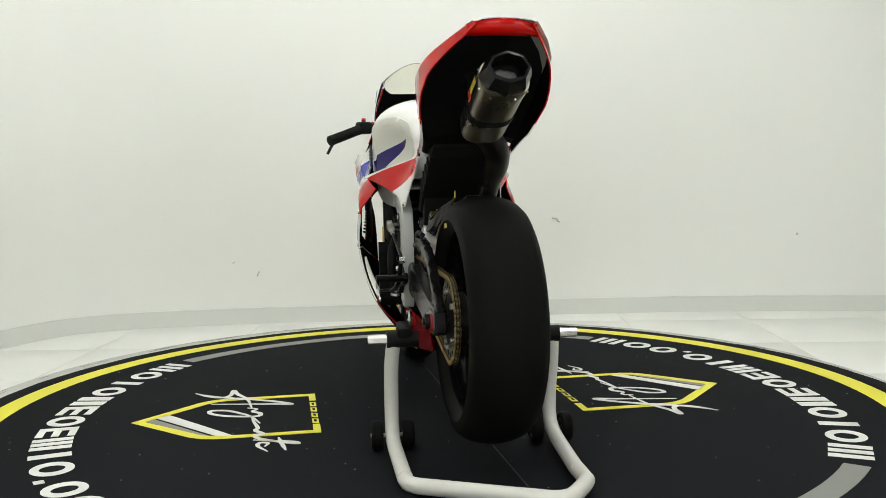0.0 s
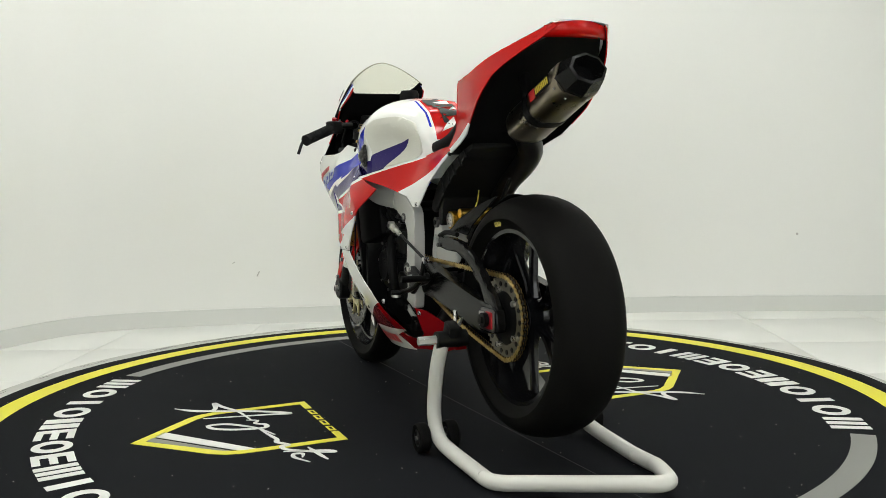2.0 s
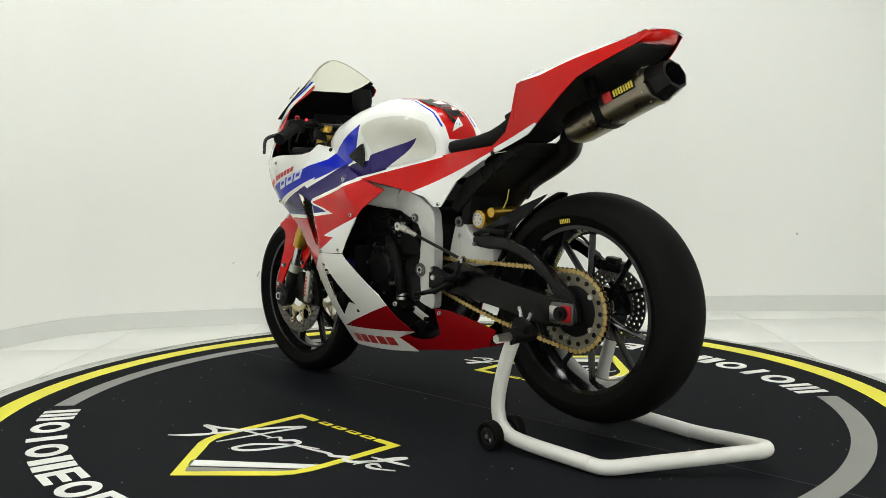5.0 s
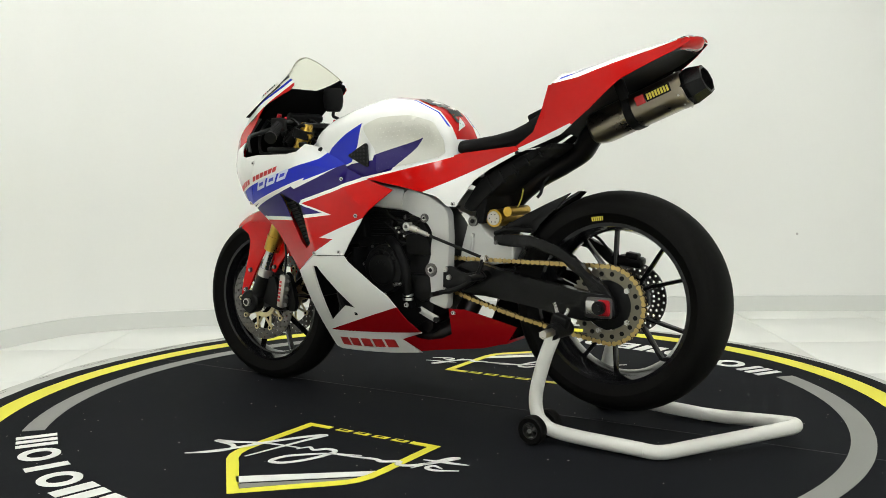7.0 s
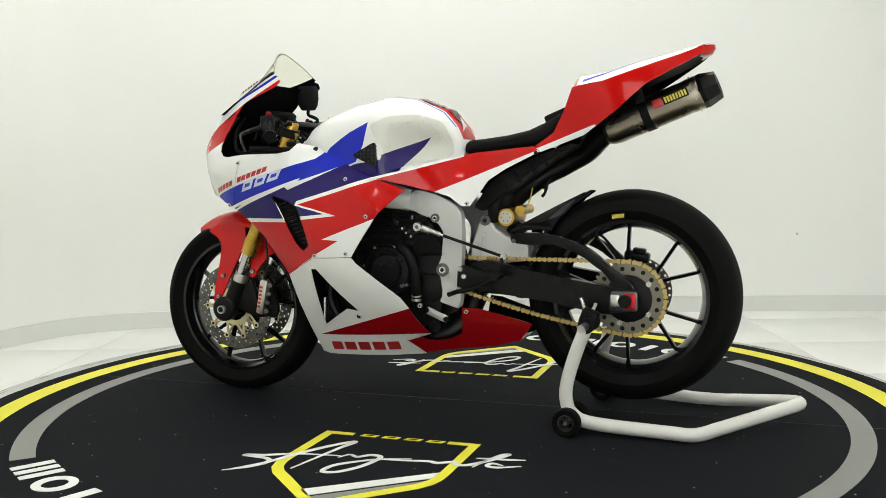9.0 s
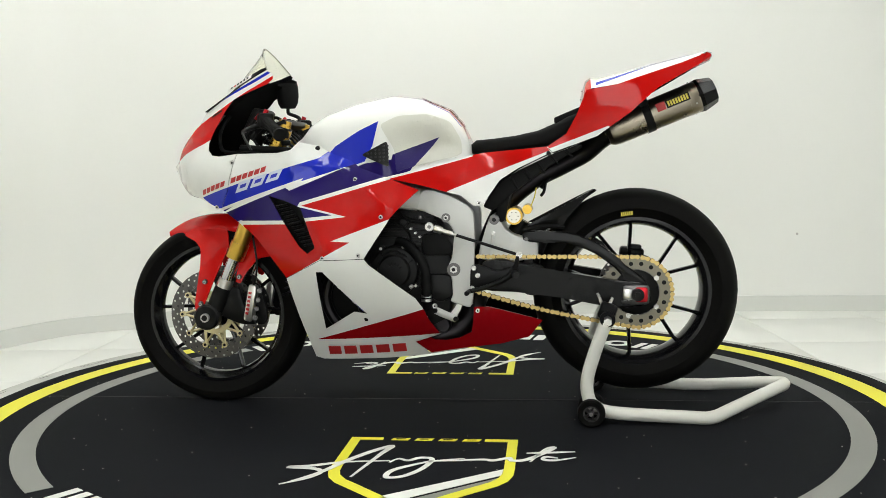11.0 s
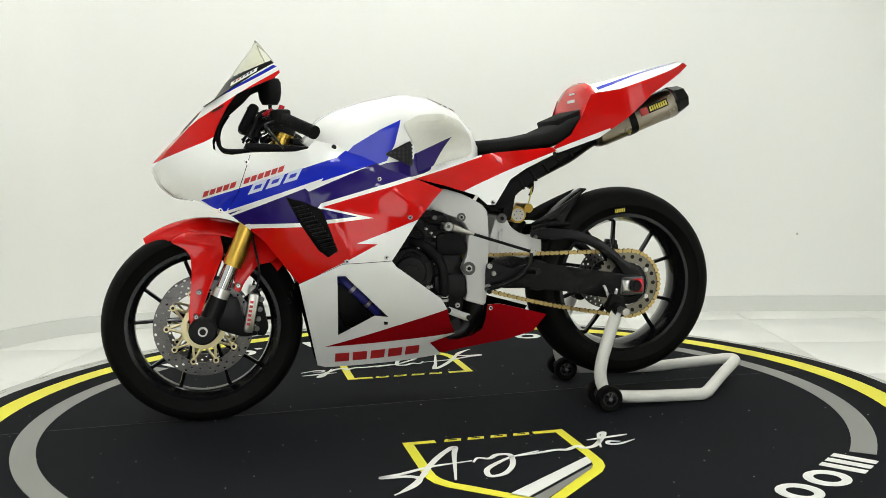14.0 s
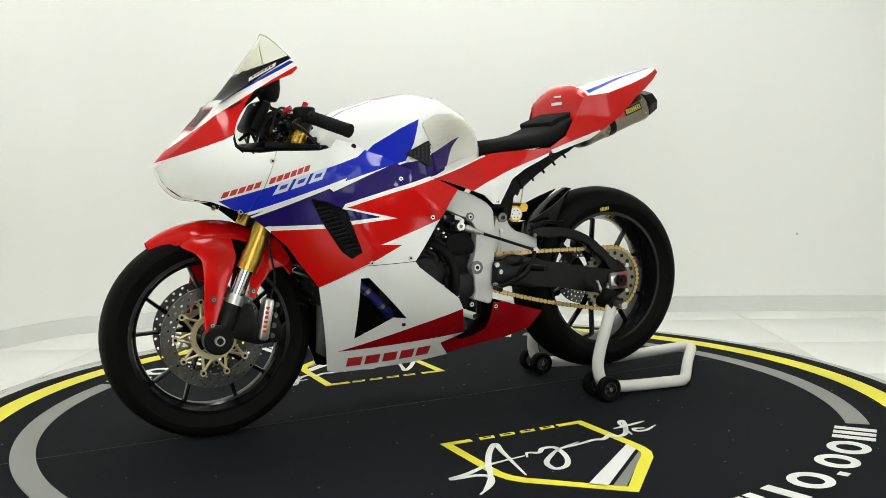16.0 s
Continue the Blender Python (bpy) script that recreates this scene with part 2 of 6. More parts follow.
def panel(bm, outline, width, side=-1, thick=0.004, holes=(), step=0.03, lift=0.0, folds=()):
    """A curved body panel: the outline in side view, laid on the half-width surface and given thickness."""
    flat = bmesh.new()
    for loop in (outline, *holes):
        vs = [flat.verts.new((x, 0, z)) for x, z in loop]
        for a, b in zip(vs, vs[1:] + vs[:1]):
            flat.edges.new((a, b))
    bmesh.ops.triangle_fill(flat, edges=flat.edges[:], use_beauty=True)
    xs, zs = [p[0] for p in outline], [p[1] for p in outline]
    for lo, hi, k in ((min(xs), max(xs), 0), (min(zs), max(zs), 2)):
        for i in range(1, int((hi - lo) / step) + 1):
            co, no = Vector((0, 0, 0)), Vector((0, 0, 0))
            co[k], no[k] = lo + (hi - lo) * i / (int((hi - lo) / step) + 1), 1
            bmesh.ops.bisect_plane(flat, geom=flat.verts[:] + flat.edges[:] + flat.faces[:], plane_co=co, plane_no=no, dist=1e-5)
    for (xa, za), (xb, zb) in folds:
        bmesh.ops.bisect_plane(flat, geom=flat.verts[:] + flat.edges[:] + flat.faces[:], plane_co=(xa, 0, za), plane_no=(za - zb, 0, xb - xa), dist=1e-5)
    outer, inner = {}, {}
    for v in flat.verts:
        w = max(width(v.co.x, v.co.z) + lift, 0.004)
        outer[v] = bm.verts.new((v.co.x, side * w, v.co.z))
        inner[v] = bm.verts.new((v.co.x, side * max(w - thick, 0.001), v.co.z))
    for f in flat.faces:
        bm.faces.new([outer[v] for v in f.verts])
        bm.faces.new([inner[v] for v in reversed(f.verts)]).material_index = 1
    for e in flat.edges:
        if len(e.link_faces) == 1:
            a, b = e.verts
            bm.faces.new((outer[a], outer[b], inner[b], inner[a]))
    flat.free()


# ---- room ----
FLOOR_Z = -0.006


def build_room():
    bm = bmesh.new()
    box(bm, (0.6, -1.6, FLOOR_Z - 0.06), (7.6, 8.6, 0.1))
    floor = tagged(part("floor", bm, "grout"), "white polished porcelain tile floor with fine grey joints", "floor", kind="structure")
    # square tiles, laid nearly in line with the back wall
    size, gap = 0.61, 0.003
    lay = Matrix.Translation((1.505, 0.95, 0)) @ Matrix.Rotation(radians(-2.0), 4, "Z")
    tb = bmesh.new()
    box(tb, (0, 0, 0), (size - gap, size - gap, 0.012), bevel=0.0012)
    tile = part("tile", tb, "floor", floor)
    first = True
    for i in range(-8, 5):
        for j in range(-11, 2):
            m = lay @ Matrix.Translation(((i + 0.5) * size, (j + 0.5) * size, FLOOR_Z - 0.0062))
            if not (-3.0 < m.translation.x < 4.3 and -5.7 < m.translation.y < 2.0):
                continue
            if first:
                tile.matrix_local, first = m, False
            else:
                share("tile", tile.data, floor, m)
    # the back wall runs into the side wall in a wide curve
    line = [(4.2, 1.60), (2.9, 1.70), (2.3, 1.745), (1.58, 1.81), (0.9, 1.82), (0.4, 1.79), (-0.38, 1.715), (-0.96, 1.67), (-1.29, 1.62), (-1.53, 1.575), (-1.74, 1.48), (-1.86, 1.35), (-1.98, 1.12), (-2.2, 0.55), (-2.48, -0.3), (-2.7, -1.6), (-2.9, -5.6)]
    path = [p for p in smooth_path([(x, y, 0) for x, y in line], 8)]

    def strip(name, z0, z1, off, thick, mat, label):
        b = bmesh.new()
        rings = []
        for i, p in enumerate(path):
            d = (path[min(i + 1, len(path) - 1)] - path[max(i - 1, 0)]).normalized()
            nrm = Vector((-d.y, d.x, 0))
            a, c = p + nrm * off, p + nrm * (off - thick)
            rings.append([b.verts.new((a.x, a.y, z0)), b.verts.new((a.x, a.y, z1)), b.verts.new((c.x, c.y, z1)), b.verts.new((c.x, c.y, z0))])
        for A, B in zip(rings, rings[1:]):
            for k in range(4):
                b.faces.new((A[k], A[(k + 1) % 4], B[(k + 1) % 4], B[k]))
        b.faces.new(rings[0])
        b.faces.new(rings[-1][::-1])
        return tagged(part(name, b, mat), label, name.split("_")[0], kind="structure")
    wall = strip("wall_north", FLOOR_Z, 3.3, 0.0, 0.15, "wall", "plain white painted studio wall with a curved corner")
    # faint scuffs on the paint
    for x, y, z, w, h, tilt in ((-0.93, 1.672, 0.25, 0.006, 0.030, 25), (0.60, 1.803, 0.50, 0.030, 0.006, 10), (0.62, 1.804, 0.485, 0.018, 0.005, 35), (1.86, 1.783, 0.40, 0.011, 0.011, 0), (-1.05, 1.659, 0.31, 0.004, 0.016, 60)):
        f = bmesh.new()
        box(f, (x, y, z), (w, 0.006, h), pose(0, 0, 0, 0, tilt, -3), 0.001)
        part("scuff", f, "wallscuff", wall)
    strip("baseboard", FLOOR_Z, FLOOR_Z + 0.082, 0.012, 0.012, "skirting", "low white tile skirting along the studio wall")
    # two unseen walls behind the camera, each with one tall frosted window; the south one is grey to keep white
    # reflections off the bike
    z0, z1, top = 0.25, 2.55, 3.3
    for name, along, fixed, lo, hi, w0, w1, mat, label in (
            ("wall_east", "y", 4.27, -5.6, 1.9, -4.6, -2.5, "wall", "plain white painted studio wall with a tall window"),
            ("wall_south", "x", -5.68, -2.9, 4.2, -1.7, 1.3, "midwall", "plain grey unseen wall that dims reflections, with a wide frosted window")):
        b = bmesh.new()
        for u0, u1, v0, v1 in ((lo, w0, FLOOR_Z, top), (w1, hi, FLOOR_Z, top), (w0, w1, FLOOR_Z, z0), (w0, w1, z1, top)):
            c, s = ((u0 + u1) / 2, (v0 + v1) / 2), (u1 - u0, v1 - v0)
            if along == "y":
                box(b, (fixed, c[0], c[1]), (0.15, s[0], s[1]))
            else:
                box(b, (c[0], fixed, c[1]), (s[0], 0.15, s[1]))
        tagged(part(name, b, mat), label, "wall", kind="structure")
        win = tagged(new("window_1" if along == "y" else "window_2"), "tall white-framed frosted window", "window", kind="structure")
        for k in range(2):
            mid, half = w0 + (w1 - w0) * (0.25 + 0.5 * k), (w1 - w0) / 4 - 0.03
            f = bmesh.new()
            p = bmesh.new()
            for du, dv, su, sv in ((-half, 0, 0.05, z1 - z0 - 0.02), (half, 0, 0.05, z1 - z0 - 0.02), (0, (z1 - z0) / 2 - 0.035, 2 * half - 0.05, 0.05), (0, -(z1 - z0) / 2 + 0.035, 2 * half - 0.05, 0.05)):
                at = (fixed, mid + du, (z0 + z1) / 2 + dv) if along == "y" else (mid + du, fixed, (z0 + z1) / 2 + dv)
                box(f, at, (0.07, su, sv) if along == "y" else (su, 0.07, sv))
            at = (fixed, mid, (z0 + z1) / 2) if along == "y" else (mid, fixed, (z0 + z1) / 2)
            box(p, at, (0.012, 2 * half - 0.05, z1 - z0 - 0.1) if along == "y" else (2 * half - 0.05, 0.012, z1 - z0 - 0.1))
            part("window_frame", f, "skirting", win)
            part("pane", p, "pane", win)
    b = bmesh.new()
    box(b, (0.6, -1.8, 3.36), (7.9, 8.2, 0.1))
    tagged(part("ceiling", b, "ceiling"), "plain white painted ceiling", "ceiling", kind="structure")


def build_ceiling_lights():
    first = None
    for x, y in ((-0.9, 0.7), (1.0, 0.7), (-0.9, -1.2), (1.1, -1.2), (-1.0, -2.9), (1.2, -2.9), (0.1, 1.1)):
        if first is None:
            first = empty("ceiling_light", "white square recessed ceiling light panel", "lamp", "ceiling lights")
            b = bmesh.new()
            for dx, dy, sx, sy in ((0.31, 0, 0.03, 0.65), (-0.31, 0, 0.03, 0.65), (0, 0.31, 0.59, 0.03), (0, -0.31, 0.59, 0.03)):
                box(b, (dx, dy, 0.01), (sx, sy, 0.03))
            part("frame", b, "ceiling", first)
            b = bmesh.new()
            box(b, (0, 0, 0.012), (0.588, 0.588, 0.01))
            part("diffuser", b, "glow", first)
            first.matrix_basis = Matrix.Translation((x, y, 3.285))
        else:
            copy_thing(first, Matrix.Translation((x, y, 3.285)))


# ---- turntable and printed mat ----
MAT_C = Vector((0.0, 0.0, 0))
SEAM_Y, SEAM_D = -0.068, 0.215


def flat_ring(bm, r0, r1, a0, a1, z=0.0015, step=2.0, depth=0.0012):
    n = max(2, int(abs(a1 - a0) / step) + 1)
    rows = []
    for i in range(n):
        w = radians(a0 + (a1 - a0) * i / (n - 1))
        c, s = math.cos(w), math.sin(w)
        rows.append([bm.verts.new((MAT_C.x + r * c, MAT_C.y + r * s, h)) for r, h in ((r0, z), (r1, z), (r1, z - depth), (r0, z - depth))])
    for A, B in zip(rows, rows[1:]):
        for k in range(4):
            bm.faces.new((A[k], A[(k + 1) % 4], B[(k + 1) % 4], B[k]))
    if abs(a1 - a0) < 359.9:
        bm.faces.new(rows[0])
        bm.faces.new(rows[-1][::-1])


def flat_poly(bm, pts, turn, z=0.0015, depth=0.0012):
    vs = [bm.verts.new((*(turn @ Vector((x, y, 0))).xy, z)) for x, y in pts]
    f = bm.faces.new(vs)
    out = bmesh.ops.extrude_face_region(bm, geom=[f])
    for v in out["geom"]:
        if isinstance(v, bmesh.types.BMVert):
            v.co.z -= depth


def flat_stroke(bm, pts, turn, w, z=0.0015, n=8, depth=0.0012):
    """A pen stroke along a smooth line, thinner at both ends."""
    path = smooth_path([(x, y, 0) for x, y in pts], n)
    rows = []
    for i, p in enumerate(path):
        d = (path[min(i + 1, len(path) - 1)] - path[max(i - 1, 0)])
        d = d.normalized() if d.length > 1e-6 else Vector((1, 0, 0))
        k = w * (0.35 + 0.65 * min(1, 4 * min(i, len(path) - 1 - i) / len(path))) / 2
        nrm = Vector((-d.y, d.x, 0)) * k
        row = []
        for q, h in ((p + nrm, z), (p - nrm, z), (p - nrm, z - depth), (p + nrm, z - depth)):
            g = turn @ q
            row.append(bm.verts.new((g.x, g.y, h)))
        rows.append(row)
    for A, B in zip(rows, rows[1:]):
        for k in range(4):
            bm.faces.new((A[k], A[(k + 1) % 4], B[(k + 1) % 4], B[k]))
    bm.faces.new(rows[0])
    bm.faces.new(rows[-1][::-1])


def letter_shape(b, kind, w, h, turn):
    """A plain shape that fills the place of one letter."""
    def bar(x0, x1, y0=-h / 2, y1=h / 2, slant=0.0):
        flat_poly(b, [(x0, y0), (x1, y0), (x1 + slant, y1), (x0 + slant, y1)], turn)
    if kind == ".":
        bar(-0.013, 0.013, -h / 2, -h / 2 + 0.026)
    elif kind == "i":
        bar(-0.018, 0.018)
    elif kind == "w":
        for x in (-w / 2, -0.014, w / 2 - 0.028):
            bar(x, x + 0.028)
    elif kind == "v":
        bar(-w / 2, -0.008)
        bar(0.008, w / 2)
    elif kind == "b":
        bar(-w / 2, -w / 2 + 0.03)
        for y in (-h / 2, -0.011, h / 2 - 0.022):
            bar(-w / 2 + 0.03, w / 2, y, y + 0.022)
    else:
        n, t = 28, 0.027
        def at(k, rx, ry):
            return rx * math.cos(2 * math.pi * k / n), ry * math.sin(2 * math.pi * k / n)
        for k in range(n):
            flat_poly(b, [at(k, w / 2 + 0.002, h / 2), at(k + 1, w / 2 + 0.002, h / 2), at(k + 1, w / 2 - t, h / 2 - t + 0.004), at(k, w / 2 - t, h / 2 - t + 0.004)], turn)
        bmesh.ops.remove_doubles(b, verts=b.verts, dist=1e-6)


def build_deck():
    """The fixed rim round the turning mat."""
    deck = empty("trim", "worn pale grey fixed floor ring round the turntable", "trim", kind="structure")
    b = bmesh.new()
    lathe(b, [(1.40, -0.0046), (1.575, -0.0046), (1.598, -0.0046), (1.602, -0.008), (1.602, -0.02), (1.40, -0.02)], (-0.022, 0.035, 0), "z", 200, closed=True)
    ring = part("rim", b, "deck", deck, "worn pale grey painted rim")
    # dark scuffs and chips along the rim
    rng = random.Random(21)
    b = bmesh.new()
    for i in range(90):
        w = rng.uniform(0, 2 * math.pi)
        r, dw, dr = rng.uniform(1.560, 1.592), rng.uniform(0.006, 0.045), rng.uniform(0.0010, 0.0030)
        pts = [(-0.022 + (r + a * dr * rng.uniform(0.6, 1)) * math.cos(w + c * dw), 0.035 + (r + a * dr * rng.uniform(0.6, 1)) * math.sin(w + c * dw)) for a, c in ((-1, -1), (-1, 0.2), (-0.6, 1), (0.7, 0.8), (1, -0.1), (0.6, -1))]
        flat_poly(b, pts, Matrix(), z=-0.0040, depth=0.0005)
    tagged(part("scuff", b, "scuff", ring, "dark scuff marks"), kind="stuff")


def build_turntable():
    table = empty("turntable", "round turntable with a black printed vinyl mat", "turntable")
    b = bmesh.new()
    n = 200
    rim = [1.546 + 0.004 * math.sin(5 * w) + 0.003 * math.sin(13 * w + 1) + 0.0015 * math.sin(41 * w) for w in (2 * math.pi * i / n for i in range(n))]
    top = [b.verts.new((MAT_C.x + r * math.cos(2 * math.pi * i / n), MAT_C.y + r * math.sin(2 * math.pi * i / n), 0.0)) for i, r in enumerate(rim)]
    low = [b.verts.new((v.co.x, v.co.y, -0.0045)) for v in top]
    b.faces.new(top)
    for i in range(n):
        b.faces.new((top[i], low[i], low[(i + 1) % n], top[(i + 1) % n]))
    mat = part("mat", b, "mat", table, "black vinyl mat with rounded printed rings")
    b = bmesh.new()
    flat_ring(b, 1.399, 1.474, 0, 360)
    bmesh.ops.remove_doubles(b, verts=b.verts, dist=1e-5)
    part("ring", b, "yellow", mat, "yellow printed ring")
    # grey arcs between the two runs of lettering shapes
    for a0, a1 in ((-38.8, 49.3), (141.3, 228.3)):
        b = bmesh.new()
        flat_ring(b, 1.234, 1.300, a0, a1)
        part("arc", b, "grey", mat, "grey printed arc")
    # the lettering as plain shapes of the letters' size: rings, bars and slotted blocks
    run = [("w", 7.0), ("o", 6.6), ("i", 5.3), ("o", 6.6), ("v", 6.2), ("b", 5.8), ("o", 6.4), ("b", 5.4), ("w", 6.4), ("i", 5.2), ("o", 6.6), (".", 2.4), ("o", 6.2), ("o", 6.6), ("w", 7.0)]
    for start, middle in ((-129.8, -86.5), (51.0, 93.5)):
        a = start
        for k, span in run:
            mid = a + span / 2
            r = 1.192 + 0.052 * ((mid - middle) / 42) ** 2
            c = MAT_C + Vector((math.cos(radians(mid)), math.sin(radians(mid)), 0)) * r
            lean = math.atan2(2 * 0.052 * (mid - middle) / 42 ** 2 * 57.3, r)
            turn = Matrix.Translation(c) @ Matrix.Rotation(radians(mid) + math.pi / 2 - lean, 4, "Z")
            w, h = 0.0172 * span, 0.112
            b = bmesh.new()
            letter_shape(b, k, w, h, turn)
            part("letter_shape", b, "print", mat)
            a += span
    b = bmesh.new()
    flat_poly(b, [(-1.42, SEAM_Y), (1.42, SEAM_Y + SEAM_D), (1.42, SEAM_Y + SEAM_D + 0.003), (-1.42, SEAM_Y + 0.003)], Matrix(), z=0.0004, depth=0.0003)
    part("seam", b, "seam", mat, "fine lighter seam across the mat")
    b = bmesh.new()
    rng = random.Random(4)
    for i in range(260):
        r, w = 1.5 * math.sqrt(rng.random()), rng.random() * 2 * math.pi
        x, y, s = r * math.cos(w), r * math.sin(w), rng.uniform(0.0010, 0.0026)
        pts = [(x + s * rng.uniform(0.6, 1.4) * math.cos(k * 1.257), y + s * rng.uniform(0.5, 1.2) * math.sin(k * 1.257)) for k in range(5)]
        flat_poly(b, pts, Matrix(), z=0.0006, depth=0.0004)
    tagged(part("dust", b, "dust", mat, "pale specks of dust"), kind="stuff")
    # two shields with a pen swash, opposite each other
    for half in (0, 1):
        turn = Matrix.Translation(MAT_C) @ Matrix.Rotation(math.pi * half + radians(3.2), 4, "Z") @ Matrix.Translation((0.018, 0, 0))
        b = bmesh.new()
        # the outline, open at the top where the small word stands
        right_out = [(0.150, -0.412), (0.243, -0.412), (0.243, -0.66), (0.241, -0.715), (0.230, -0.757), (0.205, -0.795), (0.165, -0.833), (0.004, -0.985)]
        right_in = [(0.150, -0.434), (0.215, -0.434), (0.215, -0.66), (0.213, -0.705), (0.204, -0.738), (0.183, -0.771), (0.145, -0.806), (0.004, -0.945)]
        shield_out = [(-x + 0.008, y) for x, y in right_out[:-1]] + right_out[::-1]
        shield_in = [(-x + 0.008, y) for x, y in right_in[:-1]] + right_in[::-1]
        for i in range(len(shield_out) - 1):
            flat_poly(b, [shield_out[i], shield_out[i + 1], shield_in[i + 1], shield_in[i]], turn)
        bmesh.ops.remove_doubles(b, verts=b.verts, dist=1e-6)
        part("shield_outline", b, "yellow", mat, "yellow printed shield outline")
        b = bmesh.new()
        flat_poly(b, [(-0.070, -0.884), (0.214, -0.670), (0.211, -0.715), (-0.034, -0.915)], turn)
        part("shield_stripe", b, "print", mat, "white printed stripe")
        b = bmesh.new()
        flat_poly(b, [(-0.025, -0.922), (0.206, -0.735), (0.196, -0.757), (0.170, -0.784), (0.002, -0.941)], turn)
        part("shield_stripe", b, "grey", mat, "grey printed stripe")
        for i in range(4):
            b = bmesh.new()
            x0 = -0.118 + i * 0.068
            flat_poly(b, [(x0, -0.434), (x0 + 0.048, -0.434), (x0 + 0.054, -0.414), (x0 + 0.006, -0.414)], turn)
            flat_poly(b, [(x0 + 0.012, -0.428), (x0 + 0.038, -0.428), (x0 + 0.041, -0.420), (x0 + 0.015, -0.420)], turn, z=0.0021)
            ob = part("letter_shape", b, "yellow", mat)
            ob.data.materials.append(M["mat"])
            for f in ob.data.polygons:
                f.material_index = 1 if f.center.z > 0.00205 else 0
        b = bmesh.new()
        flat_stroke(b, [(-0.332, -0.819), (-0.277, -0.774), (-0.251, -0.725), (-0.274, -0.698), (-0.344, -0.690), (-0.288, -0.675), (-0.203, -0.639), (-0.088, -0.622)], turn, 0.015, z=0.0030)
        flat_stroke(b, [(-0.315, -0.806), (-0.251, -0.725), (-0.204, -0.630), (-0.149, -0.542), (-0.104, -0.494), (-0.123, -0.568), (-0.166, -0.755)], turn, 0.017, z=0.0031)
        flat_stroke(b, [(-0.088, -0.636), (-0.068, -0.605), (-0.040, -0.618), (-0.011, -0.593), (0.022, -0.605), (0.003, -0.686), (-0.037, -0.744), (-0.076, -0.751), (-0.069, -0.700), (-0.018, -0.649), (0.027, -0.619), (0.107, -0.592)], turn, 0.015, z=0.0032)
        flat_stroke(b, [(0.027, -0.619), (0.086, -0.611), (0.155, -0.598), (0.184, -0.604), (0.224, -0.582), (0.233, -0.602), (0.268, -0.594), (0.313, -0.538), (0.345, -0.483), (0.320, -0.500), (0.281, -0.609)], turn, 0.015, z=0.0033)
        flat_stroke(b, [(0.270, -0.537), (0.335, -0.528), (0.400, -0.517)], turn, 0.012, z=0.0034)
        flat_stroke(b, [(0.354, -0.575), (0.323, -0.566), (0.315, -0.588), (0.345, -0.594), (0.401, -0.567)], turn, 0.012, z=0.0035)
        part("swash", b, "print", mat, "white printed pen swash")
    return table


# ---- motorcycle ----
FRONT, REAR = Vector((-0.755, 0, 0.301)), Vector((0.619, 0, 0.378))
WIDTH_HIGH = [(-0.873, 0.778, 0.02), (-0.80, 0.83, 0.132), (-0.80, 0.76, 0.132), (-0.82, 0.70, 0.070), (-0.74, 0.66, 0.142), (-0.74, 0.88, 0.158),
              (-0.66, 0.96, 0.155), (-0.58, 1.02, 0.148), (-0.506, 1.065, 0.140), (-0.64, 1.01, 0.151), (-0.613, 0.797, 0.238), (-0.66, 0.80, 0.226), (-0.66, 0.92, 0.166),
              (-0.45, 0.80, 0.227), (-0.351, 0.838, 0.18), (-0.509, 0.691, 0.223), (-0.10, 0.72, 0.239), (-0.03, 0.70, 0.217), (-0.60, 0.60, 0.176)]
WIDTH_LOW = [(-0.351, 0.521, 0.242), (-0.25, 0.63, 0.258), (-0.144, 0.628, 0.262), (-0.331, 0.504, 0.252), (-0.348, 0.454, 0.233), (-0.349, 0.269, 0.149),
             (-0.203, 0.325, 0.205), (-0.188, 0.497, 0.263), (-0.018, 0.34, 0.222), (-0.424, 0.155, 0.053), (-0.36, 0.193, 0.095), (-0.086, 0.189, 0.111),
             (0.03, 0.20, 0.100), (0.332, 0.292, 0.104), (0.14, 0.34, 0.142), (0.15, 0.22, 0.092), (0.15, 0.30, 0.132), (0.26, 0.22, 0.085), (-0.464, 0.433, 0.179)]
WIDTH_TAIL = [(-0.06, 0.72, 0.215), (0.0, 0.70, 0.19), (0.141, 0.656, 0.150), (0.141, 0.75, 0.135), (0.111, 0.818, 0.10), (0.30, 0.80, 0.13), (0.45, 0.84, 0.135), (0.484, 0.975, 0.155),
              (0.60, 0.95, 0.165), (0.70, 1.03, 0.145), (0.80, 1.09, 0.09), (0.844, 1.112, 0.06), (0.36, 0.76, 0.13), (0.55, 0.90, 0.155), (0.0, 0.80, 0.175), (-0.1, 0.75, 0.23)]
fair_base, tail_w = spline_surface(WIDTH_HIGH + WIDTH_LOW), spline_surface(WIDTH_TAIL)
# folds pressed into the side fairing: start, end, height, reach to either side
FOLDS = [((-0.225, 0.729), (-0.095, 0.638), 0.012, 0.055), ((-0.388, 0.664), (-0.322, 0.513), 0.009, 0.035), ((-0.445, 0.793), (-0.262, 0.777), 0.010, 0.05)]


def fair_w(x, z):
    w = fair_base(x, z)
    for (xa, za), (xb, zb), height, reach in FOLDS:
        ex, ez = xb - xa, zb - za
        k = math.hypot(ex, ez)
        along = ((x - xa) * ex + (z - za) * ez) / k
        across = abs((x - xa) * ez - (z - za) * ex) / k
        fade = max(0.0, min(1.0, min(along, k - along) / 0.03 + 0.5))
        w += height * fade * max(0.0, 1 - across / reach)
    return w


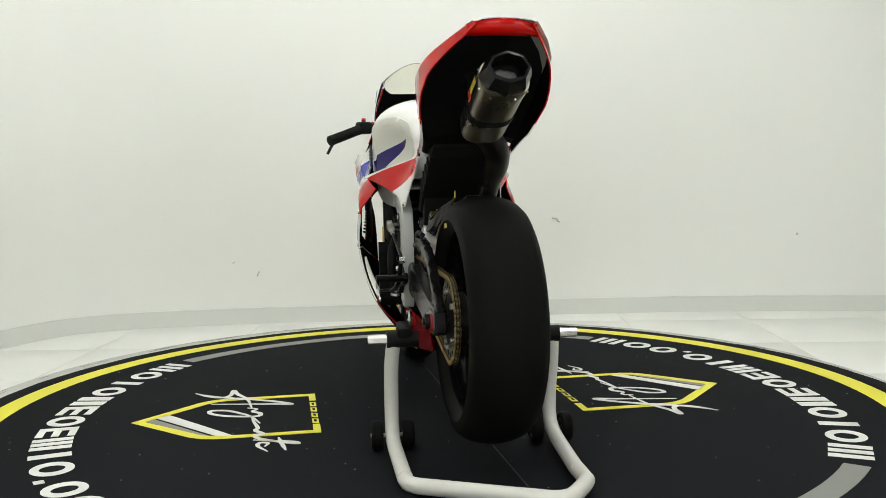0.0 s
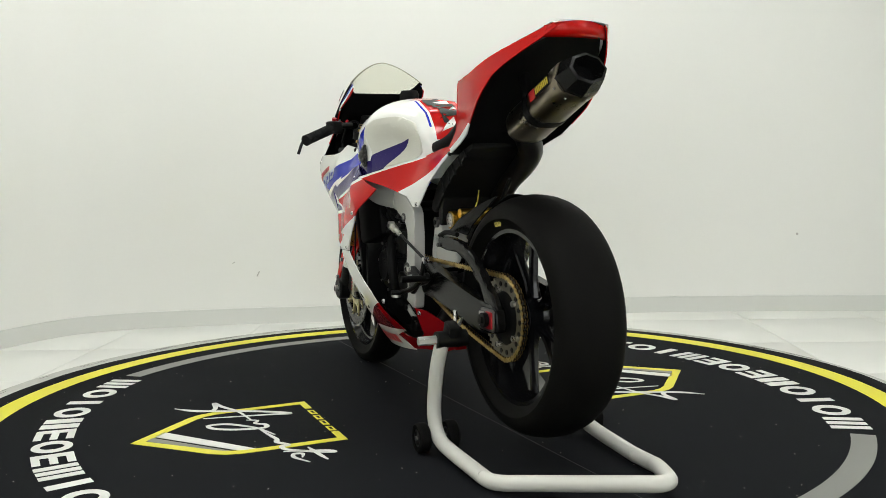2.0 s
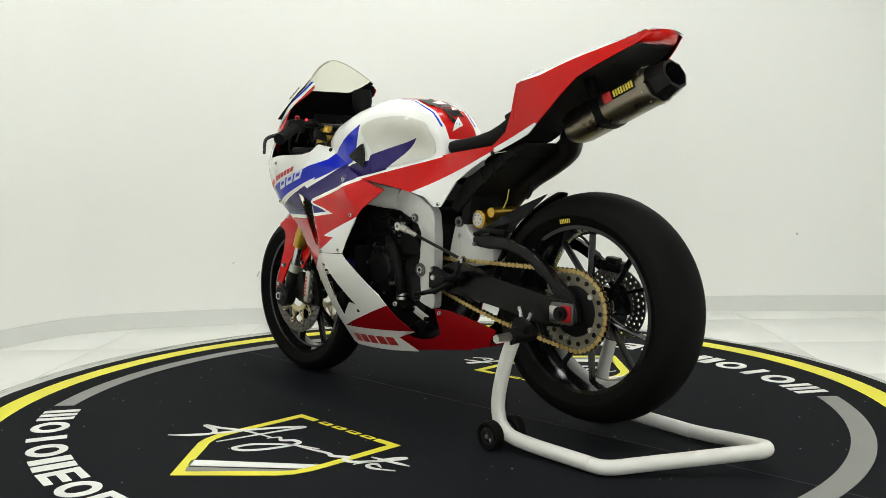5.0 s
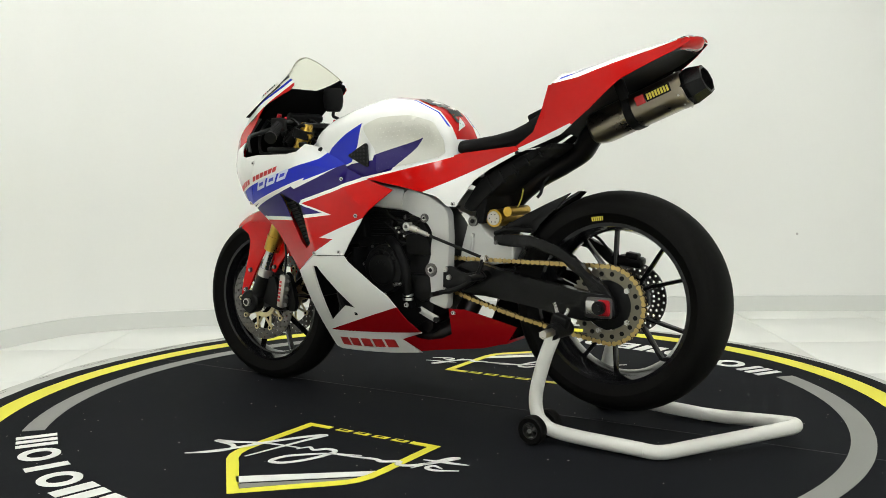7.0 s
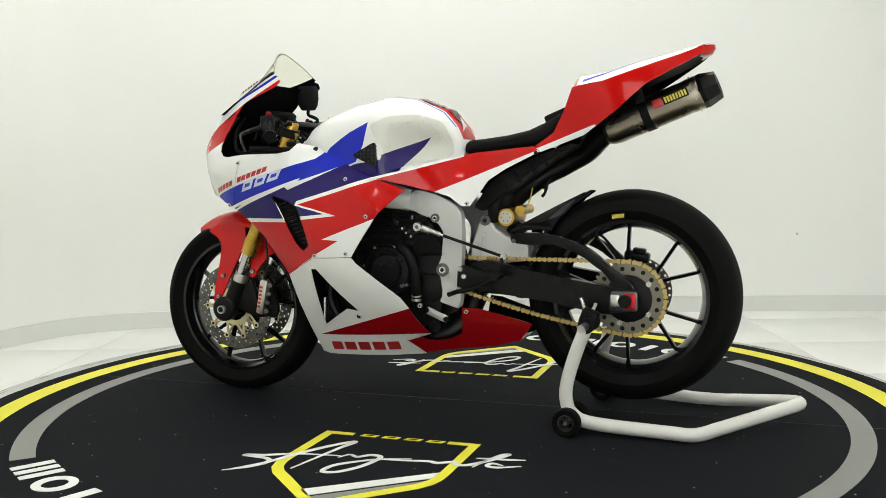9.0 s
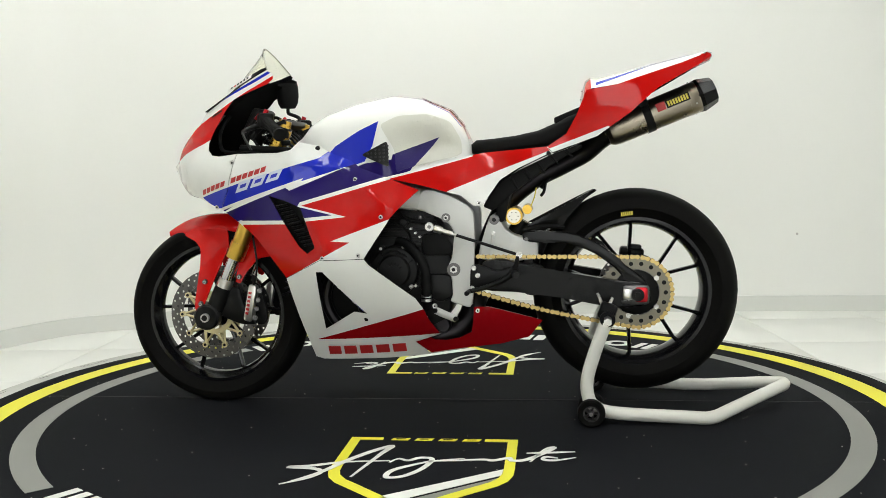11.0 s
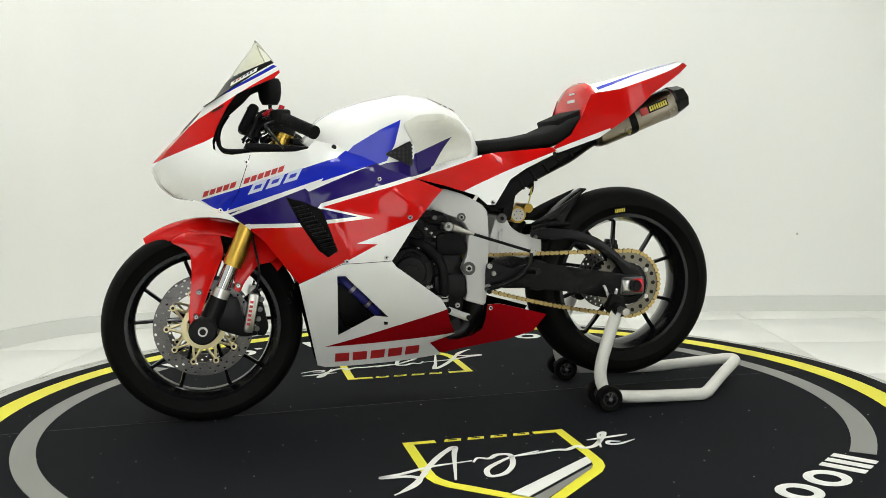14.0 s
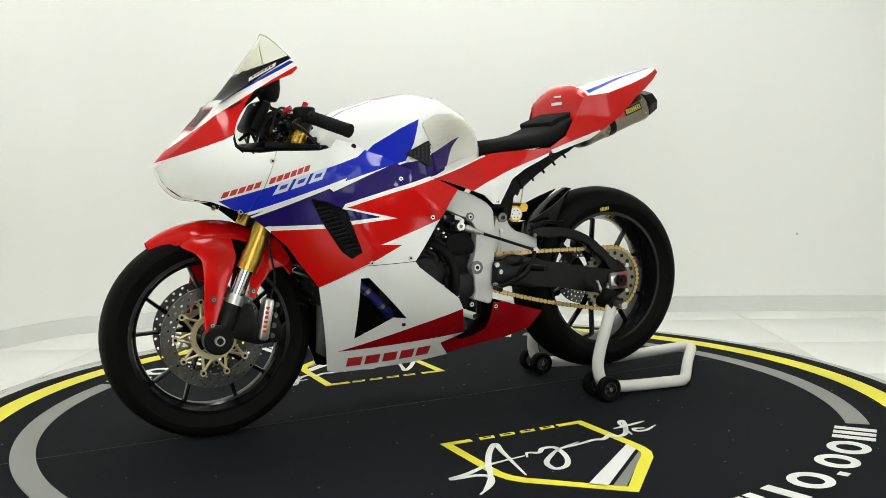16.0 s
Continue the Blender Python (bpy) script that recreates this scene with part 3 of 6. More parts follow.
TANK_X = [-0.435, -0.395, -0.35, -0.25, -0.137, -0.046, 0.045, 0.085, 0.112]
TANK_TOP = [0.868, 0.926, 0.952, 0.984, 1.006, 0.994, 0.954, 0.905, 0.838]
TANK_HALF = [0.12, 0.155, 0.178, 0.205, 0.215, 0.195, 0.15, 0.125, 0.085]


def tank_w(x, z):
    """Half-width of the tank: a rounded shoulder with a hollow for the knee."""
    top, half = float(np.interp(x, TANK_X, TANK_TOP)), float(np.interp(x, TANK_X, TANK_HALF))
    mid = 0.855 + 0.03 * math.exp(-((x + 0.12) / 0.15) ** 2)
    s = min(max((z - mid) / max(top - mid, 0.01), 0.0), 1.0)
    w = half * (1 - s ** 2.3) ** (1 / 2.3)
    hollow = math.exp(-((x - 0.0) / 0.085) ** 2 - ((z - 0.835) / 0.075) ** 2)
    return w - 0.055 * hollow


FAIR_PAINT = livery("fairing_paint", WHITE, [
    (RED, [(-0.607, 0.606), (-0.402, 0.606), (-0.38, 0.50), (-0.471, 0.433), (-0.60, 0.50)]),
    (RED, [(-0.60, 0.606), (-0.43, 0.672), (-0.20, 0.55), (-0.471, 0.431)]),
    (RED, [(-0.41, 0.666), (-0.105, 0.751), (0.02, 0.72), (-0.10, 0.60), (-0.24, 0.553), (-0.42, 0.553)]),
    (WHITE, [(-0.306, 0.555), (-0.10, 0.629), (-0.10, 0.552), (-0.24, 0.552)]),
    (WHITE, [(-0.471, 0.433), (-0.242, 0.5535), (-0.10, 0.5535), (-0.10, 0.42), (-0.346, 0.42)]),
    (WHITE, [(-0.46, 0.678), (-0.254, 0.629), (-0.39, 0.615)]),
    (NAVY, [(-0.44, 0.668), (-0.30, 0.634), (-0.39, 0.626)]),
    (WHITE, [(-0.75, 0.64), (-0.61, 0.604), (-0.455, 0.606), (-0.40, 0.66), (-0.45, 0.73)]),
    (WHITE, [(-0.66, 0.60), (-0.44, 0.653), (-0.06, 0.757), (-0.05, 0.84), (-0.20, 0.80), (-0.50, 0.72)]),
    (NAVY, [(-0.70, 0.640), (-0.605, 0.6165), (-0.446, 0.618), (-0.40, 0.68), (-0.45, 0.72)]),
    (NAVY, [(-0.68, 0.60), (-0.402, 0.675), (-0.05, 0.772), (-0.06, 0.86), (-0.138, 0.829), (-0.309, 0.765), (-0.645, 0.655)]),
    (WHITE, [(-0.72, 0.62), (-0.645, 0.6475), (-0.309, 0.7555), (-0.138, 0.815), (-0.17, 0.845), (-0.40, 0.77)]),
    (BLUE, [(-0.745, 0.690), (-0.351, 0.808), (-0.34, 0.80), (-0.395, 0.742), (-0.653, 0.664), (-0.69, 0.652)]),
    (BLUE, [(-0.355, 0.805), (-0.309, 0.838), (-0.18, 0.855), (-0.205, 0.797), (-0.401, 0.738)]),
    (RED, [(-0.90, 0.775), (-0.84, 0.800), (-0.78, 0.831), (-0.728, 0.858), (-0.48, 0.95), (-0.48, 1.084), (-0.511, 1.0665), (-0.58, 1.028), (-0.744, 0.925), (-0.90, 0.80)]),
    (WHITE, [(-0.92, 0.803), (-0.744, 0.925), (-0.58, 1.028), (-0.48, 1.085), (-0.49, 1.13), (-0.75, 1.05)]),
    (BLUE, [(-0.69, 0.980), (-0.557, 1.0545), (-0.49, 1.090), (-0.49, 1.103), (-0.557, 1.065), (-0.70, 0.984)]),
])
LOWER_PAINT = livery("lower_fairing_paint", WHITE, [
    (DEEP_RED, [(-0.396, 0.226), (-0.029, 0.343), (0.03, 0.33), (0.012, 0.256)]),
    (DEEP_RED, [(-0.068, 0.226), (0.012, 0.252), (0.40, 0.40), (0.40, 0.10), (-0.02, 0.178)]),
])
SEAT_PAINT = livery("seat_side_paint", RED, [
    (WHITE, [(0.042, 0.700), (0.213, 0.767), (0.25, 0.74), (0.14, 0.60)]),
    (WHITE, [(0.20, 0.762), (0.363, 0.822), (0.38, 0.80), (0.22, 0.70)]),
    (WHITE, [(-0.20, 0.722), (-0.02, 0.768), (0.118, 0.806), (0.118, 0.83), (-0.2, 0.745)]),
])
TAIL_PAINT = livery("tail_paint", RED, [
    (WHITE, [(0.34, 0.820), (0.532, 0.890), (0.57, 0.86), (0.36, 0.79)]),
])
TAIL_TOP_PAINT = livery("tail_top_paint", RED, [
    (WHITE, [(1, 0, 0, 0.481), (-1, 0, 0, -0.838)]),
    (BLUE, [(0.3, 1, 0, 0.272), (-0.3, -1, 0, -0.292), (1, 0, 0, 0.495)]),
])
TANK_PAINT = livery("tank_paint", WHITE, [
    (BLUE, [(-0.34, 0.80), (-0.300, 0.842), (-0.222, 0.888), (-0.135, 0.928), (-0.178, 0.845), (-0.19, 0.80), (-0.28, 0.770)]),
    (NAVY, [(-0.30, 0.70), (-0.30, 0.755), (-0.205, 0.789), (-0.12, 0.80), (-0.09, 0.72)]),
    (BLUE, [(0, -1, 0, -0.077), (0, 0, 1, 0.90)]),
    (WHITE, [(0, -1, 0, -0.070), (0, 0, 1, 0.90)]),
    (RED, [(0, -1, 0, -0.062), (0, 0, 1, 0.86), (1, 0, 0, -0.25)]),
    (NAVY, [(-0.125, 0.79), (-0.118, 0.815), (-0.03, 0.85), (-0.066, 0.766), (-0.105, 0.75)]),
])
PAD_PAINT = livery("knee_pad", (0.60, 0.595, 0.53), [
    (NAVY, [(-0.118, 0.815), (0.017, 0.868), (-0.066, 0.766), (-0.105, 0.75)]),
], rough=0.45, coat=0.1)


def bolt(bm, x, y, z, r=0.009, h=0.006, side=-1):
    rod(bm, (x, y - side * 0.002, z), (x, y + side * h, z), r, r * 0.86, 12)


def wheel(name, centre, radius, width, rim, bike, label, turn0=0.3):
    w = new(name)
    w.parent = bike
    w.location = centre
    tagged(w, label)
    b = bmesh.new()
    h = width / 2
    prof = []
    for i in range(15):
        a = math.pi * (i / 14 - 0.5)
        prof.append((radius - h * 0.62 + h * 0.62 * math.cos(a) ** 0.9, h * math.sin(a) * (1.0 if abs(math.sin(a)) < 0.97 else 0.985)))
    prof += [(rim + 0.035, h * 0.97), (rim + 0.006, h * 0.80), (rim - 0.004, h * 0.72), (rim - 0.004, -h * 0.72), (rim + 0.006, -h * 0.80), (rim + 0.035, -h * 0.97)]
    lathe(b, prof, (0, 0, 0), "y", 96, closed=True)
    part("tyre", b, "rubber", w, "worn black slick racing tyre", sharp=0.9)
    b = bmesh.new()
    k = h * 0.74
    lathe(b, [(rim + 0.003, k), (rim + 0.003, k - 0.006), (rim - 0.008, k - 0.010), (rim - 0.014, k - 0.03), (rim - 0.020, 0.3 * k), (rim - 0.022, 0), (rim - 0.020, -0.3 * k), (rim - 0.014, -k + 0.03),
              (rim - 0.008, -k + 0.010), (rim + 0.003, -k + 0.006), (rim + 0.003, -k), (rim - 0.012, -k), (rim - 0.022, -k + 0.028), (rim - 0.028, -0.3 * k), (rim - 0.030, 0), (rim - 0.028, 0.3 * k), (rim - 0.022, k - 0.028), (rim - 0.012, k)],
          (0, 0, 0), "y", 96, closed=True)
    part("rim", b, "gloss", w, "gloss black forged rim")
    # rim tape flashes
    for i in range(5):
        for side in (-1, 1):
            a0 = 0.35 + i * 2 * math.pi / 5
            b = bmesh.new()
            rows = []
            for j in range(7):
                a = a0 + 0.045 * j
                rows.append([b.verts.new((r * math.cos(a), side * y, r * math.sin(a))) for r, y in ((rim - 0.0135, k - 0.0235), (rim - 0.0095, k - 0.0095))])
            for A, B in zip(rows, rows[1:]):
                b.faces.new((A[0], A[1], B[1], B[0]))
            if i % 2 == 0:
                part("decal", b, "silverdecal", w)
            else:
                b.free()
    # hub
    b = bmesh.new()
    lathe(b, [(0.0, -0.055), (0.032, -0.055), (0.036, -0.04), (0.046, -0.02), (0.046, 0.02), (0.036, 0.04), (0.032, 0.055), (0.0, 0.055)], (0, 0, 0), "y", 32)
    bmesh.ops.remove_doubles(b, verts=b.verts, dist=1e-5)
    part("hub", b, "gloss", w)
    # five split spokes
    for i in range(5):
        a = turn0 + i * 2 * math.pi / 5
        for d in (-0.26, 0.26):
            b = bmesh.new()
            p0 = Vector((0.040 * math.cos(a), 0, 0.040 * math.sin(a)))
            p1 = Vector((0.095 * math.cos(a + d * 0.55), 0, 0.095 * math.sin(a + d * 0.55)))
            p2 = Vector(((rim - 0.030) * math.cos(a + d), 0, (rim - 0.030) * math.sin(a + d)))
            tube(b, [p0, p1, p2], [0.011, 0.0065, 0.0062], 8, 5, flat=2.2)
            part("spoke", b, "gloss", w)
    return w


def brake_disc(bike_wheel, y, r0, r1, carrier=None, bolts=10):
    b = bmesh.new()
    cols, bands = 30, 3
    hr = 0.0042
    for i in range(cols):
        for j in range(bands):
            ra, rb = r0 + (r1 - r0) * j / bands, r0 + (r1 - r0) * (j + 1) / bands
            a0 = 2 * math.pi * (i + 0.5 * j) / cols
            a1 = a0 + 2 * math.pi / cols
            rm, am = (ra + rb) / 2, (a0 + a1) / 2
            edge = [(ra, a0), (ra, am), (ra, a1), (rm, a1), (rb, a1), (rb, am), (rb, a0), (rm, a0)]
            cell = [(r * math.cos(a), r * math.sin(a)) for r, a in edge]
            cx, cz = rm * math.cos(am), rm * math.sin(am)
            hole = []
            for px, pz in cell:
                k = math.hypot(px - cx, pz - cz)
                hole.append((cx + hr * (px - cx) / k, cz + hr * (pz - cz) / k))
            ring = {}
            for h in (-0.0025, 0.0025):
                ring[h] = ([b.verts.new((px, y + h, pz)) for px, pz in cell], [b.verts.new((px, y + h, pz)) for px, pz in hole])
                for k in range(8):
                    b.faces.new((ring[h][0][k], ring[h][0][(k + 1) % 8], ring[h][1][(k + 1) % 8], ring[h][1][k]))
            for k in range(8):
                b.faces.new((ring[-0.0025][1][k], ring[-0.0025][1][(k + 1) % 8], ring[0.0025][1][(k + 1) % 8], ring[0.0025][1][k]))
                if (j == 0 and k in (0, 1)) or (j == bands - 1 and k in (4, 5)):
                    b.faces.new((ring[-0.0025][0][k], ring[-0.0025][0][(k + 1) % 8], ring[0.0025][0][(k + 1) % 8], ring[0.0025][0][k]))
    bmesh.ops.remove_doubles(b, verts=b.verts, dist=1e-5)
    disc = part("brake_disc", b, "disc", bike_wheel, "drilled steel brake disc")
    if carrier:
        # hub ring, and pairs of slim arms that meet at each bobbin
        b = bmesh.new()
        lathe(b, [(0.050, y - 0.004), (0.066, y - 0.004), (0.066, y + 0.004), (0.050, y + 0.004)], (0, 0, 0), "y", 60, closed=True)
        part("disc_carrier", b, carrier, disc, "pale gold spoked disc carrier")
        for i in range(bolts):
            a = 2 * math.pi * i / bolts
            for d in (-0.24, 0.24):
                b = bmesh.new()
                tube(b, [(0.062 * math.cos(a + d), y, 0.062 * math.sin(a + d)), ((r0 - 0.004) * math.cos(a), y, (r0 - 0.004) * math.sin(a))], 0.0044, 6, 1)
                part("carrier_arm", b, carrier, disc)
        for i in range(bolts):
            a = 2 * math.pi * i / bolts
            b = bmesh.new()
            rod(b, (r0 * math.cos(a), y - 0.0078, r0 * math.sin(a)), (r0 * math.cos(a), y + 0.0078, r0 * math.sin(a)), 0.0048, seg=10)
            part("bobbin_bore", b, "black", disc)
        for i in range(bolts):
            a = 2 * math.pi * i / bolts
            b = bmesh.new()
            rod(b, (r0 * math.cos(a), y - 0.007, r0 * math.sin(a)), (r0 * math.cos(a), y + 0.007, r0 * math.sin(a)), 0.0095, seg=14)
            part("bobbin", b, carrier, disc)


def build_wheels(bike):
    f = wheel("front_wheel", FRONT, 0.304, 0.122, 0.234, bike, "black five-spoke front wheel with a slick tyre")
    for y in (-0.068, 0.068):
        brake_disc(f, y, 0.108, 0.148, "palegold")
    r = wheel("rear_wheel", REAR, 0.321, 0.196, 0.234, bike, "black five-spoke rear wheel with a wide slick tyre", 0.62)
    brake_disc(r, 0.085, 0.062, 0.108)
    # sprocket
    b = bmesh.new()
    n, rs = 43, 0.110
    loop = []
    for i in range(n):
        for k, rr in ((0.0, -0.004), (0.25, 0.0035), (0.5, 0.0035), (0.75, -0.004)):
            a = 2 * math.pi * (i + k) / n
            loop.append(((rs + rr) * math.cos(a), (rs + rr) * math.sin(a)))
    outer = [b.verts.new((x, -0.097, z)) for x, z in loop]
    inner = [b.verts.new((0.072 * math.cos(2 * math.pi * i / len(loop)), -0.097, 0.072 * math.sin(2 * math.pi * i / len(loop)))) for i in range(len(loop))]
    fs = [b.faces.new((outer[i], outer[(i + 1) % len(loop)], inner[(i + 1) % len(loop)], inner[i])) for i in range(len(loop))]
    out = bmesh.ops.extrude_face_region(b, geom=fs)
    for v in out["geom"]:
        if isinstance(v, bmesh.types.BMVert):
            v.co.y += 0.006
    s = part("sprocket", b, "sprocket", r, "worn gold rear sprocket")
    for i in range(18):
        a = 2 * math.pi * i / 18
        b = bmesh.new()
        rod(b, (0.090 * math.cos(a), -0.0985, 0.090 * math.sin(a)), (0.090 * math.cos(a), -0.094, 0.090 * math.sin(a)), 0.0068, seg=12)
        part("hole", b, "black", s)
    for i in range(5):
        a = 2 * math.pi * (i + 0.5) / 5
        b = bmesh.new()
        rod(b, (0.076 * math.cos(a), -0.106, 0.076 * math.sin(a)), (0.076 * math.cos(a), -0.09, 0.076 * math.sin(a)), 0.008, seg=6)
        part("sprocket_nut", b, "steel", s)
    b = bmesh.new()
    lathe(b, [(0.0, -0.10), (0.045, -0.10), (0.070, -0.094), (0.074, -0.06), (0.06, -0.05), (0.0, -0.05)], (0, 0, 0), "y", 40)
    bmesh.ops.remove_doubles(b, verts=b.verts, dist=1e-5)
    part("sprocket_carrier", b, "black", r)
    # yellow tyre mark on both sidewalls, a short curved row of blocks
    for side in (-1,):
        for i in range(6):
            b = bmesh.new()
            a = math.pi / 2 + 0.17 - 0.025 * i
            rows = []
            for da in (0.0, 0.017):
                rows.append([b.verts.new((rr * math.cos(a + da), side * yy, rr * math.sin(a + da))) for rr, yy in ((0.240, 0.0975), (0.252, 0.0985))])
            b.faces.new((rows[0][0], rows[0][1], rows[1][1], rows[1][0]))
            part("tyre_mark", b, "label", r)
    # chain: rollers and side plates in one run round the sprockets
    return f, r


def panel_pair(name, outline, width, mat, bike, label="", holes=(), thick=0.004, lift=0.0, step=0.03, far=0.0, folds=()):
    obs = []
    for side in (-1, 1):
        b = bmesh.new()
        panel(b, outline, width, side, thick, holes, step, lift + (far if side > 0 else 0), folds)
        obs.append(part(name, b, mat, bike, label, sharp=0.9, lining="lining"))
    return obs


def build_bodywork(bike):
    cowl = [(-0.887, 0.78), (-0.838, 0.836), (-0.783, 0.89), (-0.748, 0.930), (-0.728, 0.958), (-0.689, 0.983), (-0.643, 1.015), (-0.585, 1.052), (-0.526, 1.084), (-0.508, 1.076), (-0.506, 1.060), (-0.523, 1.044), (-0.569, 1.025), (-0.632, 0.997),
            (-0.662, 0.958), (-0.692, 0.901), (-0.706, 0.860), (-0.704, 0.838), (-0.688, 0.822), (-0.661, 0.818), (-0.6, 0.825), (-0.6405, 0.71), (-0.6755, 0.654),
            (-0.702, 0.664), (-0.76, 0.688), (-0.824, 0.699), (-0.865, 0.734)]
    panel_pair("upper_cowl", cowl, fair_w, FAIR_PAINT, bike, "red and white racing nose cowl")
    side = [(-0.598, 0.825), (-0.474, 0.826), (-0.437, 0.834), (-0.414, 0.859), (-0.377, 0.851), (-0.309, 0.838), (-0.215, 0.776), (-0.139, 0.748), (-0.037, 0.707), (-0.081, 0.666), (-0.12, 0.624),
            (-0.203, 0.502), (-0.346, 0.496), (-0.471, 0.435), (-0.507, 0.482), (-0.565, 0.561), (-0.624, 0.614), (-0.6735, 0.654), (-0.6385, 0.71)]
    vent = [(-0.505, 0.695), (-0.453, 0.679), (-0.402, 0.657), (-0.359, 0.534), (-0.387, 0.515), (-0.415, 0.537), (-0.464, 0.614)]
    panel_pair("side_fairing", side, fair_w, FAIR_PAINT, bike, "white, blue, navy and red striped side fairing", holes=(vent,), step=0.02, folds=[f[:2] for f in FOLDS])
    low = [(-0.471, 0.433), (-0.346, 0.494), (-0.203, 0.5), (-0.19, 0.483), (-0.051, 0.378), (-0.029, 0.343), (-0.014, 0.301), (0.012, 0.253), (-0.068, 0.226), (-0.023, 0.179), (-0.15, 0.167), (-0.387, 0.153), (-0.413, 0.16), (-0.421, 0.198)]
    win = [(-0.362, 0.458), (-0.339, 0.459), (-0.208, 0.325), (-0.25, 0.331), (-0.356, 0.267)]
    panel_pair("lower_fairing", low, fair_w, LOWER_PAINT, bike, "white lower fairing with a red flash", holes=(win,))
    belly = [(-0.068, 0.226), (-0.020, 0.243), (-0.006, 0.233), (0.024, 0.229), (0.070, 0.236), (0.108, 0.255), (0.115, 0.29), (0.119, 0.340), (0.165, 0.338), (0.331, 0.291), (0.288, 0.236), (0.20, 0.212), (0.031, 0.192), (-0.023, 0.184)]
    panel_pair("belly_pan", belly, fair_w, "deepred", bike, "deep red belly pan")
    # keel that joins the two lower halves
    b = bmesh.new()
    slab(b, [(-0.02, 0.190), (0.03, 0.197), (0.283, 0.232), (0.28, 0.24), (0.03, 0.208), (-0.02, 0.202)], -0.084, 0.084, 0.002)
    part("keel", b, "deepred", bike)
    seat_side = [(-0.139, 0.746), (-0.036, 0.77), (0.109, 0.809), (0.153, 0.817), (0.346, 0.832), (0.362, 0.815), (0.257, 0.766), (0.203, 0.732), (0.148, 0.654), (0.121, 0.655), (0.086, 0.685), (-0.028, 0.719)]
    panel_pair("seat_side_cover", seat_side, tail_w, SEAT_PAINT, bike, "red and white side cover under the seat", far=0.008)
    tail = [(0.349, 0.832), (0.407, 0.87), (0.44, 0.93), (0.467, 0.998), (0.559, 1.012), (0.752, 1.075), (0.833, 1.108), (0.846, 1.10), (0.806, 1.072), (0.678, 1.000), (0.595, 0.927), (0.499, 0.86), (0.365, 0.814)]
    panel_pair("tail_side", tail, tail_w, TAIL_PAINT, bike, "red tail side with a white lower strip", far=0.010)
    # tail top: crowned sheet between the two sides
    b = bmesh.new()
    xs = [0.446, 0.450, 0.457, 0.466, 0.480, 0.50, 0.56, 0.66, 0.752, 0.80, 0.828, 0.842]
    edge = [0.905, 0.928, 0.955, 0.985, 1.002, 1.004, 1.013, 1.045, 1.076, 1.095, 1.110, 1.106]
    crown = [0.905, 0.955, 1.005, 1.034, 1.045, 1.042, 1.054, 1.079, 1.100, 1.110, 1.118, 1.112]
    rows = []
    for x, e, c in zip(xs, edge, crown):
        w = tail_w(x, e) + 0.001
        rows.append([b.verts.new((x + 0.012 * (1 - (k / 8) ** 2) * (x > 0.83), (w + (0.018 if k > 0 else 0)) * k / 8, e + (c - e) * (1 - abs(k / 8) ** 2.6))) for k in range(-8, 9)])
    for A, B in zip(rows, rows[1:]):
        for k in range(16):
            b.faces.new((A[k], A[k + 1], B[k + 1], B[k]))
    part("tail_top", b, TAIL_TOP_PAINT, bike, "white tail top with blue stripes and a red front hump", sharp=1.2)
    # two short rows of white writing on the hump, as plain bars
    for z, x, n, w, h in ((0.984, 0.4528, 4, 0.013, 0.010), (1.008, 0.4562, 3, 0.012, 0.006)):
        for i in range(n):
            b = bmesh.new()
            box(b, (x, -0.012 + (i - (n - 1) / 2) * (w + 0.003), z), (0.003, w, h), pose(0, 0, 0, 0, 8, 0))
            part("letter_shape", b, "white", bike)
    # rolled rear lip of the tail
    b = bmesh.new()
    rows = []
    for k in range(-8, 9):
        y = (0.088 if k > 0 else 0.080) * k / 8
        x = 0.852 - 0.030 * (k / 8) ** 2
        rows.append([b.verts.new((x, y, 1.113 - 0.012 * (k / 8) ** 2)), b.verts.new((x + 0.004, y, 1.103)), b.verts.new((x - 0.004, y, 1.088)), b.verts.new((x - 0.030, y * 1.25, 1.077)), b.verts.new((x - 0.034, y * 1.2, 1.080)), b.verts.new((x - 0.012, y, 1.092)), b.verts.new((x - 0.008, y, 1.104))])
    for A, B in zip(rows, rows[1:]):
        for k in range(6):
            b.faces.new((A[k], A[k + 1], B[k + 1], B[k]))
    part("tail_lip", b, "red", bike, "", sharp=1.2)
    # dark lining under the tail
    b = bmesh.new()
    rows = []
    for x, z in ((0.44, 0.86), (0.50, 0.93), (0.56, 0.985), (0.66, 1.03), (0.75, 1.062), (0.82, 1.09)):
        w = tail_w(x, z) - 0.008
        rows.append([b.verts.new((x, w * k / 6, z - 0.012 + 0.02 * (1 - (k / 6) ** 2))) for k in range(-6, 7)])
    for A, B in zip(rows, rows[1:]):
        for k in range(12):
            b.faces.new((A[k], A[k + 1], B[k + 1], B[k]))
    part("undertail", b, "plastic", bike, "black undertail lining")


